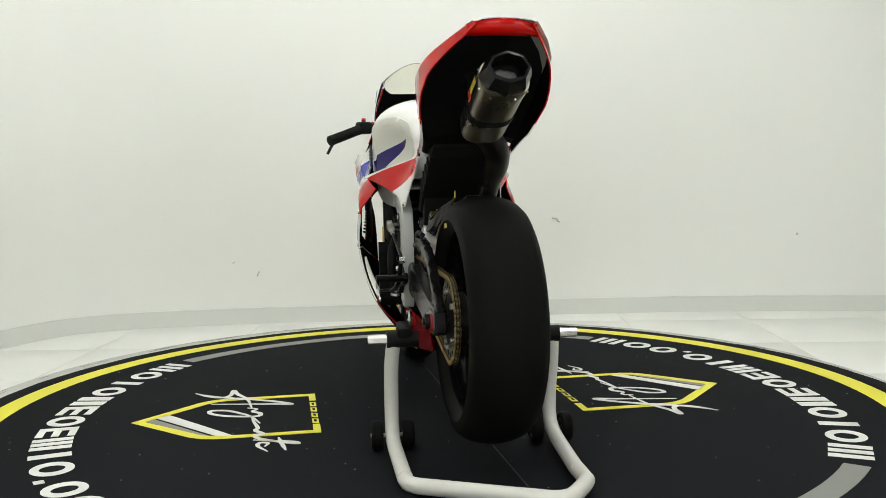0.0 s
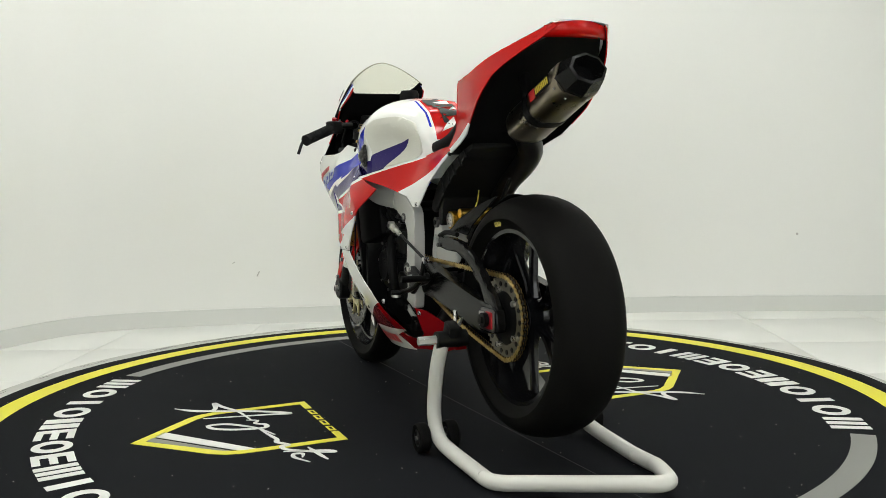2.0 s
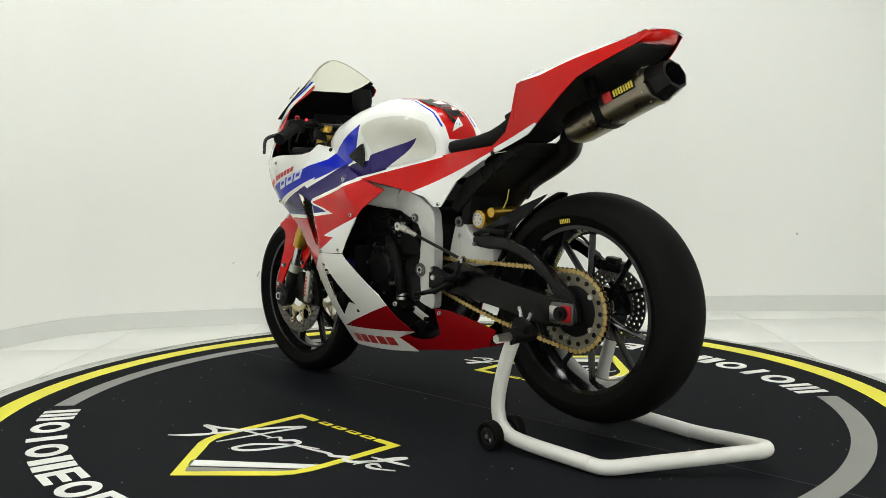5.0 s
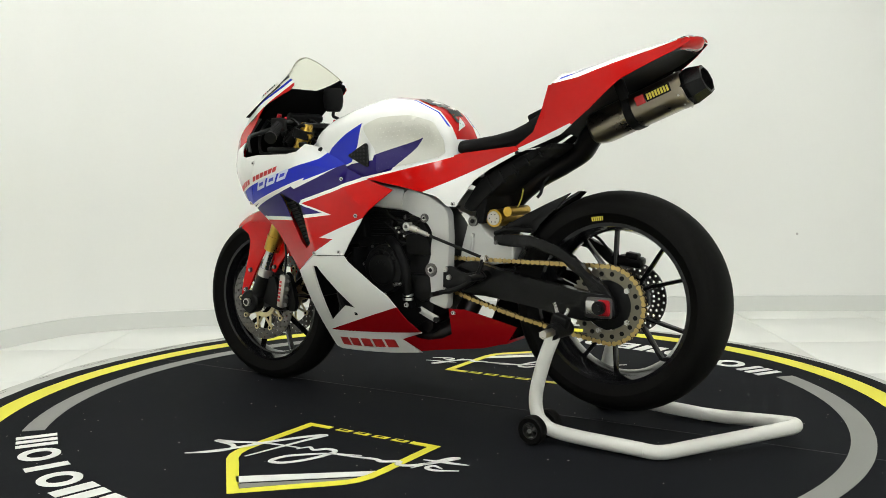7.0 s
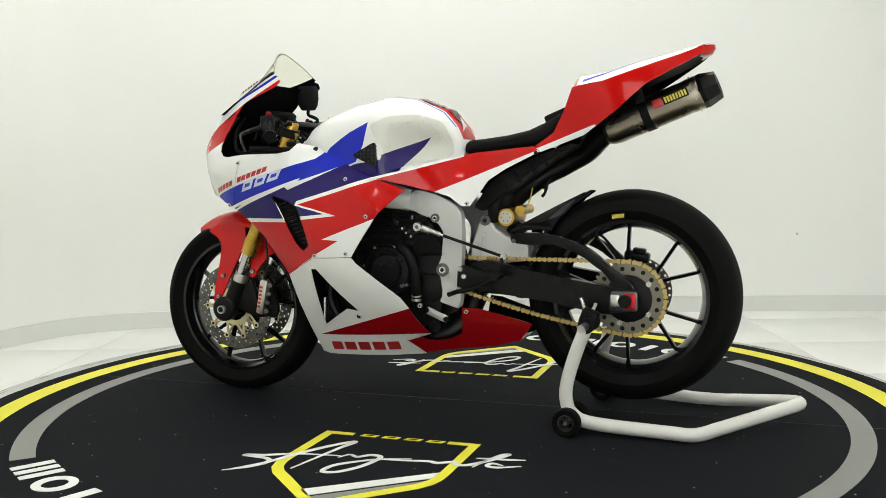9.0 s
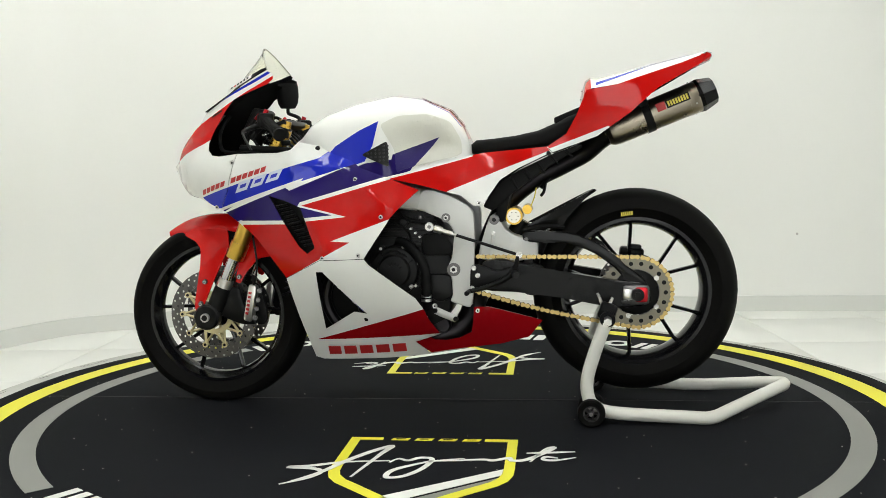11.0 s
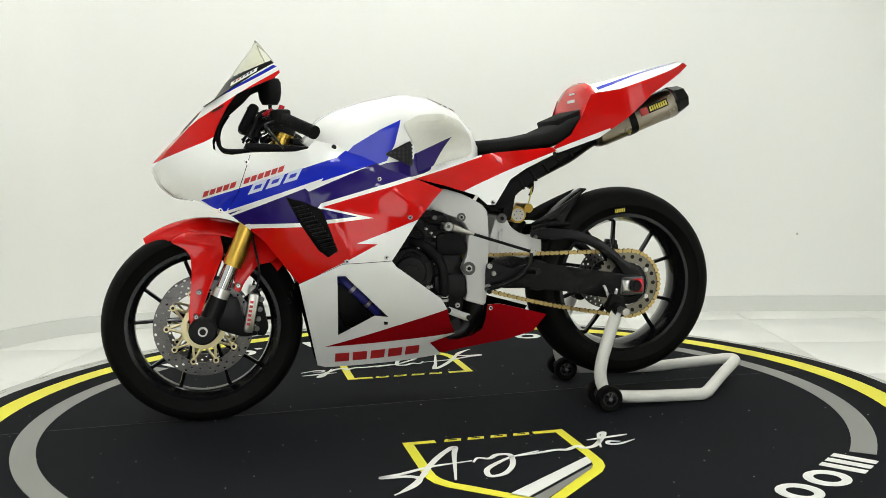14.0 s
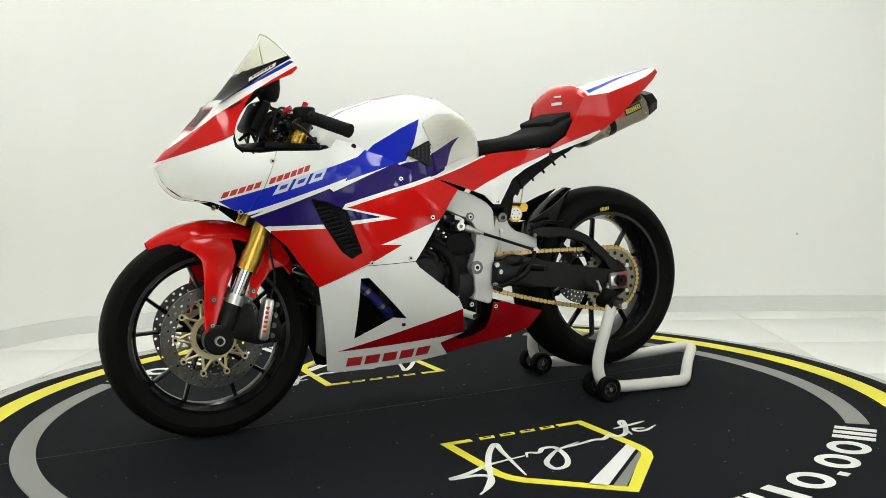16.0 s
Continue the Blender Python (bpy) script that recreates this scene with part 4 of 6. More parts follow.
def build_screen(bike):
    # clear double-bubble screen: a crowned sheet from the cowl edges, cut into a clear top and a black foot
    centre = [(-0.722, 0.958), (-0.710, 0.975), (-0.688, 1.006), (-0.655, 1.052), (-0.620, 1.100), (-0.588, 1.142), (-0.572, 1.170)]
    edges = [(-0.728, 0.960, 0.150), (-0.700, 0.978, 0.152), (-0.665, 1.001, 0.152), (-0.622, 1.030, 0.150), (-0.582, 1.055, 0.147), (-0.550, 1.074, 0.144), (-0.524, 1.088, 0.141)]

    def sheet(lift):
        b = bmesh.new()
        n = 24
        fine_c = smooth_path([(x, 0, z) for x, z in centre], 4)
        fine_e = smooth_path(edges, 4)
        rows = []
        for c, g in zip(fine_c, fine_e):
            row = []
            for k in range(-n, n + 1):
                u = abs(k / n)
                f = u ** 1.7
                row.append(b.verts.new((c.x + (g.x - c.x) * f - lift, g.z * (k / n) * (1 + 0.5 * lift), c.z + (g.y - c.z) * f + lift * 0.5)))
            rows.append(row)
        for A, B in zip(rows, rows[1:]):
            for k in range(2 * n):
                b.faces.new((A[k], A[k + 1], B[k + 1], B[k]))
        return b
    cut_at, cut_no = Vector((-0.655, 0, 1.047)), Vector((-0.40, 0, 1.0)).normalized()
    for name, mat, label, above, lift in (("windscreen", "screen", "clear double-bubble windscreen", True, 0.0), ("screen_band", "tint", "black band at the foot of the screen", False, 0.0008)):
        b = sheet(lift)
        geom = b.verts[:] + b.edges[:] + b.faces[:]
        bmesh.ops.bisect_plane(b, geom=geom, plane_co=cut_at, plane_no=cut_no, clear_inner=above, clear_outer=not above)
        out = bmesh.ops.extrude_face_region(b, geom=b.faces[:])
        for v in out["geom"]:
            if isinstance(v, bmesh.types.BMVert):
                v.co.x += 0.0025
        ob = part(name, b, mat, bike, label, sharp=1.2)
        ob.visible_shadow = not above
    b = bmesh.new()
    tube(b, [(x, y, z) for x, z, y in [(-0.572 + 0.048 * abs(k / 8) ** 1.7, 1.170 - 0.080 * abs(k / 8) ** 1.7, 0.141 * k / 8) for k in range(-8, 9)]], 0.0016, 6, 4)
    part("screen_edge", b, "screenedge", bike)
    # top of the nose: a crowned sheet between the two cowl halves
    line = smooth_path([(-0.887, 0, 0.781), (-0.838, 0, 0.836), (-0.783, 0, 0.890), (-0.744, 0, 0.931), (-0.714, 0, 0.966)], 5)
    b = bmesh.new()
    rows = []
    for p in line:
        w = max(fair_w(p.x, p.z), 0.004)
        rows.append([b.verts.new((p.x - 0.010 * (1 - (k / 8) ** 2), w * k / 8, p.z + 0.008 * (1 - (k / 8) ** 2))) for k in range(-8, 9)])
    for A, B in zip(rows, rows[1:]):
        for k in range(16):
            b.faces.new((A[k], A[k + 1], B[k + 1], B[k]))
    part("nose_top", b, FAIR_PAINT, bike, "white top of the nose cowl", sharp=1.2)
    # chin: closes the nose below its tip
    chin = smooth_path([(-0.886, 0, 0.780), (-0.865, 0, 0.734), (-0.824, 0, 0.699), (-0.768, 0, 0.688)], 5)
    b = bmesh.new()
    rows = []
    for p in chin:
        w = max(fair_w(p.x, p.z) - 0.001, 0.004)
        rows.append([b.verts.new((p.x - 0.006 * (1 - (k / 8) ** 2), w * k / 8, p.z - 0.004 * (1 - (k / 8) ** 2))) for k in range(-8, 9)])
    for A, B in zip(rows, rows[1:]):
        for k in range(16):
            b.faces.new((A[k], A[k + 1], B[k + 1], B[k]))
    part("chin", b, "white", bike, "white underside of the nose", sharp=1.2)
    # start number shown as plain dark bars with red edges
    for y0, y1 in ((-0.092, -0.036), (-0.028, 0.030)):
        for i0, i1, mat, off in ((9, 17, "reddecal", 0.0015), (10, 16, "black", 0.0028)):
            b = bmesh.new()
            rows = []
            for p in line[i0:i1 + 1]:
                w = max(fair_w(p.x, p.z), 0.004)
                s = 0.0 if mat == "reddecal" else 0.006
                rows.append([b.verts.new((p.x - 0.010 * (1 - (y / w) ** 2) - off * 0.7, y, p.z + 0.008 * (1 - (y / w) ** 2) + off * 0.7)) for y in np.linspace(y0 + s, y1 - s, 5)])
            for A, B in zip(rows, rows[1:]):
                for k in range(4):
                    b.faces.new((A[k], A[k + 1], B[k + 1], B[k]))
            part("decal", b, mat, bike)
    # nose front between the two cowl halves is closed by a dark inner shell
    b = bmesh.new()
    rows = []
    for x, z in ((-0.80, 0.72), (-0.79, 0.80), (-0.75, 0.88), (-0.70, 0.94), (-0.64, 0.992), (-0.575, 1.030), (-0.535, 1.052)):
        w = max(fair_w(x, z) - 0.006, 0.02)
        rows.append([b.verts.new((x + 0.03 * abs(k / 8) ** 2 * (x < -0.6), w * k / 8, z)) for k in range(-8, 9)])
    for A, B in zip(rows, rows[1:]):
        for k in range(16):
            b.faces.new((A[k], A[k + 1], B[k + 1], B[k]))
    part("cockpit_lining", b, "lining", bike, "black inner lining of the nose", sharp=1.2)


def build_tank(bike):
    b = bmesh.new()
    rows = []
    for i in range(40):
        x = -0.44 + 0.552 * i / 39
        top = float(np.interp(x, TANK_X, TANK_TOP))
        row, zs = [], [0.74, 0.76, 0.78, 0.80, 0.82, 0.84, 0.86, 0.88, 0.90]
        zs = [z for z in zs if z < top - 0.03]
        zs = list(np.interp(np.linspace(0, 1, 10), np.linspace(0, 1, len(zs)), zs))
        z0 = zs[-1]
        zs = zs + [z0 + (top - z0) * math.sin(a * math.pi / 24) for a in range(1, 13)]
        left = [(-max(tank_w(x, z), 0.0), z) for z in zs]
        left[-1] = (0.0, top)
        right = [(-y, z) for y, z in left[-2::-1]]
        rows.append([b.verts.new((x, y, z)) for y, z in left + right])
    for A, B in zip(rows, rows[1:]):
        for k in range(len(A) - 1):
            b.faces.new((A[k], A[k + 1], B[k + 1], B[k]))
    b.faces.new(rows[0])
    b.faces.new(rows[-1][::-1])
    part("fuel_tank", b, TANK_PAINT, bike, "white fuel tank with blue and red stripes", sharp=1.0)
    pad = [(-0.155, 0.905), (-0.102, 0.932), (-0.014, 0.938), (0.05, 0.915), (0.082, 0.86), (0.086, 0.812), (-0.069, 0.775), (-0.108, 0.76), (-0.112, 0.83)]
    panel_pair("knee_pad", rounded(pad, 3, 0.2), tank_w, PAD_PAINT, bike, "pale dimpled rubber knee pad on the tank", lift=0.003, step=0.02)
    # dimples of the pad
    for side in (-1, 1):
        b = bmesh.new()
        for i in range(15):
            for j in range(11):
                x, z = -0.13 + 0.0145 * i + 0.007 * (j % 2), 0.785 + 0.0135 * j + 0.10 * (-0.13 + 0.0145 * i)
                if x > 0.074 or z > 0.925 - 1.0 * max(0, x - 0.02) or z < 0.785 + 0.12 * x or x < -0.11:
                    continue
                y = side * (tank_w(x, z) + 0.0031)
                rod(b, (x, y, z), (x, y + side * 0.0012, z), 0.0022, 0.0012, 6)
        part("pad_studs", b, PAD_PAINT, bike)
    # grille beside the tank
    g = [(-0.213, 0.815), (-0.131, 0.856), (-0.127, 0.776)]
    for side in (-1, 1):
        b = bmesh.new()
        panel(b, rounded(g, 3, 0.12), tank_w, side, 0.004, (), 0.02, 0.012)
        gr = part("air_grille", b, "case", bike, "black perforated triangular air grille")
        b = bmesh.new()
        for i in range(7):
            for j in range(7):
                u, v = i / 6, j / 6
                x, z = -0.205 + 0.075 * u, 0.786 + 0.066 * v
                lo, hi = 0.815 - 0.039 * ((x + 0.213) / 0.086), 0.815 + 0.041 * ((x + 0.213) / 0.082)
                if lo + 0.006 < z < hi - 0.006:
                    y = side * (tank_w(x, z) + 0.0105)
                    rod(b, (x, y, z), (x, y + side * 0.003, z), 0.0035, seg=8)
        part("grille_holes", b, "grillestud", gr)


def build_seat(bike):
    b = bmesh.new()
    rows = []
    for x, z0, z1, w in ((0.108, 0.815, 0.845, 0.07), (0.125, 0.812, 0.858, 0.09), (0.18, 0.815, 0.862, 0.10), (0.25, 0.822, 0.870, 0.11), (0.32, 0.830, 0.884, 0.12), (0.37, 0.838, 0.905, 0.125), (0.41, 0.86, 0.928, 0.125), (0.45, 0.89, 0.942, 0.115)):
        ring = []
        for k in range(20):
            a = 2 * math.pi * k / 20
            cx, cz = math.cos(a), math.sin(a)
            ring.append(b.verts.new((x, w * math.copysign(abs(cx) ** 0.55, cx), (z0 + z1) / 2 + (z1 - z0) / 2 * math.copysign(abs(cz) ** 0.6, cz))))
        rows.append(ring)
    for A, B in zip(rows, rows[1:]):
        for k in range(20):
            b.faces.new((A[k], A[(k + 1) % 20], B[(k + 1) % 20], B[k]))
    b.faces.new(rows[0])
    b.faces.new(rows[-1][::-1])
    part("seat", b, "foam", bike, "black foam racing seat pad", sharp=0.9)
    b = bmesh.new()
    box(b, (0.418, 0, 0.928), (0.10, 0.20, 0.022), pose(0, 0, 0, 0, -22, 0), 0.006)
    part("seat_pad_back", b, "foam", bike, "small black foam pad behind the seat")


def build_chassis(bike):
    # frame: side beams with the swingarm pivot plate
    plate = [(-0.090, 0.653), (-0.026, 0.711), (0.048, 0.688), (0.104, 0.656), (0.122, 0.634), (0.124, 0.557), (0.119, 0.449), (0.114, 0.334), (0.044, 0.356), (0.054, 0.376), (0.050, 0.431), (0.036, 0.457), (0.054, 0.498), (0.061, 0.573), (0.046, 0.598), (0.018, 0.617), (-0.032, 0.638)]
    for side in (-1, 1):
        b = bmesh.new()
        slab(b, rounded(plate, 3, 0.22), side * 0.118, side * 0.152, 0.008)
        fr = part("frame_plate", b, "alu", bike, "silver-grey aluminium frame plate", sharp=0.3)
        for x, z, r in ((0.036, 0.618, 0.014), (0.058, 0.457, 0.021)):
            b = bmesh.new()
            rod(b, (x, side * 0.150, z), (x, side * 0.156, z), r, seg=20)
            part("boss", b, "disc", fr)
            b = bmesh.new()
            rod(b, (x, side * 0.152, z), (x, side * 0.159, z), r * 0.62, r * 0.55, 6)
            part("bolt", b, "steel", fr)
            b = bmesh.new()
            rod(b, (x, side * 0.156, z), (x, side * 0.1597, z), r * 0.3, seg=8)
            part("socket", b, "black", fr)
        b = bmesh.new()
        tube(b, [(-0.50, side * 0.06, 0.80), (-0.35, side * 0.15, 0.745), (-0.18, side * 0.17, 0.70), (-0.05, side * 0.14, 0.675)], [0.045, 0.045, 0.042, 0.035], 12, 6, flat=0.5)
        part("frame_beam", b, "alu", bike)
    # swingarm: two arms, upper brace, shock cradle
    arm = [(0.135, 0.475), (0.20, 0.492), (0.285, 0.468), (0.42, 0.443), (0.569, 0.418), (0.655, 0.412), (0.665, 0.345), (0.569, 0.333), (0.50, 0.345), (0.391, 0.367), (0.25, 0.385), (0.143, 0.388)]
    brace = [(0.270, 0.566), (0.285, 0.574), (0.391, 0.572), (0.44, 0.560), (0.497, 0.538), (0.545, 0.505), (0.586, 0.465), (0.632, 0.435), (0.657, 0.400), (0.61, 0.390), (0.585, 0.42), (0.551, 0.460), (0.50, 0.498), (0.462, 0.517), (0.40, 0.536), (0.303, 0.537), (0.272, 0.545)]
    for side in (-1, 1):
        b = bmesh.new()
        slab(b, rounded(arm, 3, 0.3), side * 0.108, side * 0.140, 0.006)
        sw = part("swingarm", b, "carbon", bike, "black braced swingarm", sharp=0.3)
        b = bmesh.new()
        slab(b, rounded(brace, 3, 0.3), side * 0.112, side * 0.136, 0.007)
        part("brace", b, "carbon", sw, sharp=0.3)
        # axle block with red adjuster
        b = bmesh.new()
        slab(b, rounded([(0.570, 0.347), (0.655, 0.347), (0.655, 0.406), (0.578, 0.406)], 3, 0.15), side * 0.139, side * 0.145, 0.002)
        blk = part("axle_block", b, "disc", sw, "silver axle block with a red anodised adjuster")
        b = bmesh.new()
        slab(b, rounded([(0.612, 0.354), (0.650, 0.354), (0.650, 0.400), (0.612, 0.400)], 3, 0.2), side * 0.1445, side * 0.149, 0.002)
        part("adjuster", b, "redmetal", blk, "red anodised adjuster")
        b = bmesh.new()
        box(b, (0.590, side * 0.147, 0.377), (0.026, 0.008, 0.038), bevel=0.003)
        part("adjuster_end", b, "steel", blk)
        b = bmesh.new()
        rod(b, (0.62, side * 0.100, 0.378), (0.62, side * 0.162, 0.378), 0.019, seg=20)
        part("axle_nut", b, "black", blk)
        b = bmesh.new()
        rod(b, (0.62, side * 0.160, 0.378), (0.62, side * 0.168, 0.378), 0.010, seg=16)
        part("axle_end", b, "black", blk)
    b = bmesh.new()
    slab(b, rounded([(0.128, 0.486), (0.138, 0.527), (0.163, 0.608), (0.176, 0.622), (0.196, 0.616), (0.214, 0.580), (0.240, 0.560), (0.286, 0.546), (0.318, 0.537), (0.318, 0.485), (0.2, 0.47)], 3, 0.2), -0.098, 0.098, 0.006)
    part("shock_cradle", b, "alu", bike, "silver-grey swingarm cradle", sharp=0.3)
    b = bmesh.new()
    rod(b, (0.182, -0.106, 0.608), (0.182, 0.106, 0.608), 0.016, seg=20)
    part("cradle_bolt", b, "disc", bike)
    b = bmesh.new()
    rod(b, (0.182, -0.110, 0.608), (0.182, 0.110, 0.608), 0.007, seg=6)
    part("cradle_bolt", b, "black", bike)
    for y in (-0.101, 0.101):
        b = bmesh.new()
        tube(b, [(0.178, y, 0.560), (0.170, y, 0.498)], 0.0055, 8, 1, flat=0.35)
        part("cradle_rib", b, "alu", bike)
        b = bmesh.new()
        rod(b, (0.178, y * 0.96, 0.566), (0.178, y * 1.05, 0.566), 0.0065, seg=12)
        part("cradle_bolt", b, "steel", bike)
    b = bmesh.new()
    rod(b, (0.30, -0.11, 0.42), (0.30, 0.11, 0.42), 0.05, seg=20)
    part("swingarm_bridge", b, "black", bike)
    # rear shock reservoir, gold
    b = bmesh.new()
    rod(b, (0.243, -0.082, 0.617), (0.243, 0.06, 0.617), 0.027, seg=28)
    sh = part("shock_reservoir", b, "gold", bike, "gold anodised rear shock reservoir")
    b = bmesh.new()
    rod(b, (0.243, -0.086, 0.617), (0.243, -0.08, 0.617), 0.021, seg=24)
    part("dial", b, "caliper", sh, "pale round adjuster dial")
    for i in range(6):
        a = math.pi * i / 3
        b = bmesh.new()
        rod(b, (0.243 + 0.013 * math.cos(a), -0.0870, 0.617 + 0.013 * math.sin(a)), (0.243 + 0.013 * math.cos(a), -0.085, 0.617 + 0.013 * math.sin(a)), 0.002, seg=6)
        part("dot", b, "black", sh)
    b = bmesh.new()
    rod(b, (0.284, -0.070, 0.637), (0.284, 0.05, 0.637), 0.015, seg=20)
    part("adjuster", b, "gold", sh)
    b = bmesh.new()
    rod(b, (0.27, 0.0, 0.60), (0.18, 0.0, 0.44), 0.03, seg=20)
    part("shock_body", b, "black", bike)
    # hugger over the tyre
    b = bmesh.new()
    rows = []
    for i in range(14):
        a = radians(172 - i * 4.6)
        r = 0.330 + 0.012 * (i / 13) ** 2
        rows.append([b.verts.new((REAR.x + r * math.cos(a) + 0.012 * abs(k / 6) ** 2, 0.098 * k / 6 * (1 - 0.75 * (i / 13) ** 2), REAR.z + r * math.sin(a) - 0.035 * abs(k / 6) ** 3 * (1 - i / 14))) for k in range(-6, 7)])
    for A, B in zip(rows, rows[1:]):
        for k in range(12):
            b.faces.new((A[k], A[k + 1], B[k + 1], B[k]))
    out = bmesh.ops.extrude_face_region(b, geom=b.faces[:])
    for v in out["geom"]:
        if isinstance(v, bmesh.types.BMVert):
            v.co += (v.co - REAR).normalized() * 0.003
    hug = part("hugger", b, "carbon", bike, "black carbon rear hugger", sharp=1.0)
    for side in (-1, 1):
        b = bmesh.new()
        slab(b, rounded([(0.275, 0.586), (0.35, 0.624), (0.43, 0.666), (0.488, 0.696), (0.446, 0.648), (0.408, 0.608), (0.392, 0.580), (0.34, 0.588)], 2, 0.15), side * 0.099, side * 0.103, 0.001)
        for v in b.verts:
            v.co.y -= side * 0.06 * max(0.0, (v.co.x - 0.36) / 0.13) ** 1.5
        part("side_web", b, "carbon", hug)
    # subframe and black under-seat tray
    b = bmesh.new()
    slab(b, rounded([(0.145, 0.650), (0.20, 0.725), (0.26, 0.762), (0.37, 0.812), (0.455, 0.840), (0.452, 0.825), (0.40, 0.80), (0.31, 0.742), (0.24, 0.690), (0.18, 0.635)], 2, 0.2), -0.105, 0.105, 0.006)
    part("under_seat_tray", b, "plastic", bike, "black under-seat tray")


def build_exhaust(bike):
    ax = Vector((0.330, 0.0, 0.128)).normalized()
    p0 = Vector((0.545, 0.010, 0.877))

    def ring(bm, d, w, h, n=28, power=0.75):
        w, h = w * 0.91, h * 0.84
        c = p0 + ax * d
        up = Vector((-ax.z, 0, ax.x))
        return [bm.verts.new(c + Vector((0, 1, 0)) * w * math.copysign(abs(math.cos(a)) ** power, math.cos(a)) + up * h * math.copysign(abs(math.sin(a)) ** power, math.sin(a))) for a in (2 * math.pi * k / n for k in range(n))]

    def loft(bm, stations, cap0=True, cap1=True):
        rows = [ring(bm, *s) for s in stations]
        for A, B in zip(rows, rows[1:]):
            for k in range(len(A)):
                bm.faces.new((A[k], A[(k + 1) % len(A)], B[(k + 1) % len(A)], B[k]))
        if cap0:
            bm.faces.new(rows[0])
        if cap1:
            bm.faces.new(rows[-1][::-1])
    b = bmesh.new()
    loft(b, [(-0.012, 0.046, 0.045), (0.0, 0.062, 0.054), (0.02, 0.066, 0.058), (0.27, 0.066, 0.058)])
    can = part("silencer", b, "titan", bike, "brushed titanium silencer")
    b = bmesh.new()
    loft(b, [(0.255, 0.0675, 0.0595), (0.285, 0.0675, 0.0595), (0.288, 0.066, 0.058)])
    part("band", b, "titan", can)
    b = bmesh.new()
    rows = [ring(b, *s) for s in ((0.284, 0.068, 0.060, 8, 1.0), (0.30, 0.070, 0.062, 8, 1.0), (0.342, 0.057, 0.049, 8, 1.0), (0.344, 0.049, 0.040, 8, 1.0), (0.30, 0.044, 0.035, 8, 1.0))]
    for A, B in zip(rows, rows[1:]):
        for k in range(len(A)):
            b.faces.new((A[k], A[(k + 1) % len(A)], B[(k + 1) % len(A)], B[k]))
    b.faces.new(rows[-1][::-1])
    part("end_cap", b, "carbon", can, "black carbon end cap", sharp=0.3)
    b = bmesh.new()
    loft(b, [(0.11, 0.0685, 0.0605), (0.135, 0.0685, 0.0605)])
    part("strap", b, "plastic", can, "black mounting strap")
    b = bmesh.new()
    box(b, tuple(p0 + ax * 0.12 + Vector((-0.02, -0.045, 0.06))), (0.03, 0.02, 0.06), pose(0, 0, 0, 0, -20, 0), 0.004)
    part("hanger", b, "plastic", can)
    up = Vector((-ax.z, 0, ax.x))
    turn = Matrix(((ax.x, 0, up.x, 0), (0, 1, 0, 0), (ax.z, 0, up.z, 0), (0, 0, 0, 1)))
    b = bmesh.new()
    box(b, tuple(p0 + ax * 0.222 + up * 0.012 + Vector((0, -0.0608, 0))), (0.075, 0.003, 0.026), turn, 0.001)
    part("badge", b, "black", can, "black and yellow maker's plate")
    b = bmesh.new()
    box(b, tuple(p0 + ax * 0.168 + up * 0.012 + Vector((0, -0.0608, 0))), (0.028, 0.003, 0.026), turn, 0.001)
    part("badge", b, "reddecal", can, "red end of the maker's plate")
    for i in range(8):
        b = bmesh.new()
        box(b, tuple(p0 + ax * (0.192 + 0.0085 * i) + up * 0.012 + Vector((0, -0.0624, 0))), (0.0058, 0.001, 0.017), turn)
        part("letter_shape", b, "label", can)
    for k in range(8):
        a = 2 * math.pi * k / 8 + 0.3
        q = p0 + ax * 0.272 + Vector((0, 1, 0)) * 0.0596 * math.copysign(abs(math.cos(a)) ** 0.75, math.cos(a)) + up * 0.0483 * math.copysign(abs(math.sin(a)) ** 0.75, math.sin(a))
        d = (q - p0 - ax * 0.272).normalized()
        b = bmesh.new()
        rod(b, q, q + d * 0.005, 0.0035, 0.0025, 8)
        part("rivet", b, "steel", can)
    # link pipe, rising from under the engine past the shock
    b = bmesh.new()
    tube(b, [(0.10, 0.05, 0.40), (0.19, 0.085, 0.62), (0.29, 0.085, 0.72), (0.39, 0.085, 0.775), (0.465, 0.070, 0.815), (0.51, 0.035, 0.853), (0.545, 0.010, 0.877)], [0.030, 0.031, 0.032, 0.034, 0.035, 0.035, 0.034], 16, 7)
    part("link_pipe", b, "heat", bike, "heat-blued exhaust link pipe")
    b = bmesh.new()
    tube(b, [(-0.25, -0.03, 0.25), (-0.12, -0.05, 0.225), (0.0, -0.06, 0.232), (0.08, -0.04, 0.27), (0.12, 0.0, 0.36)], 0.036, 14, 6)
    part("collector", b, "heat", bike, "heat-stained exhaust collector")


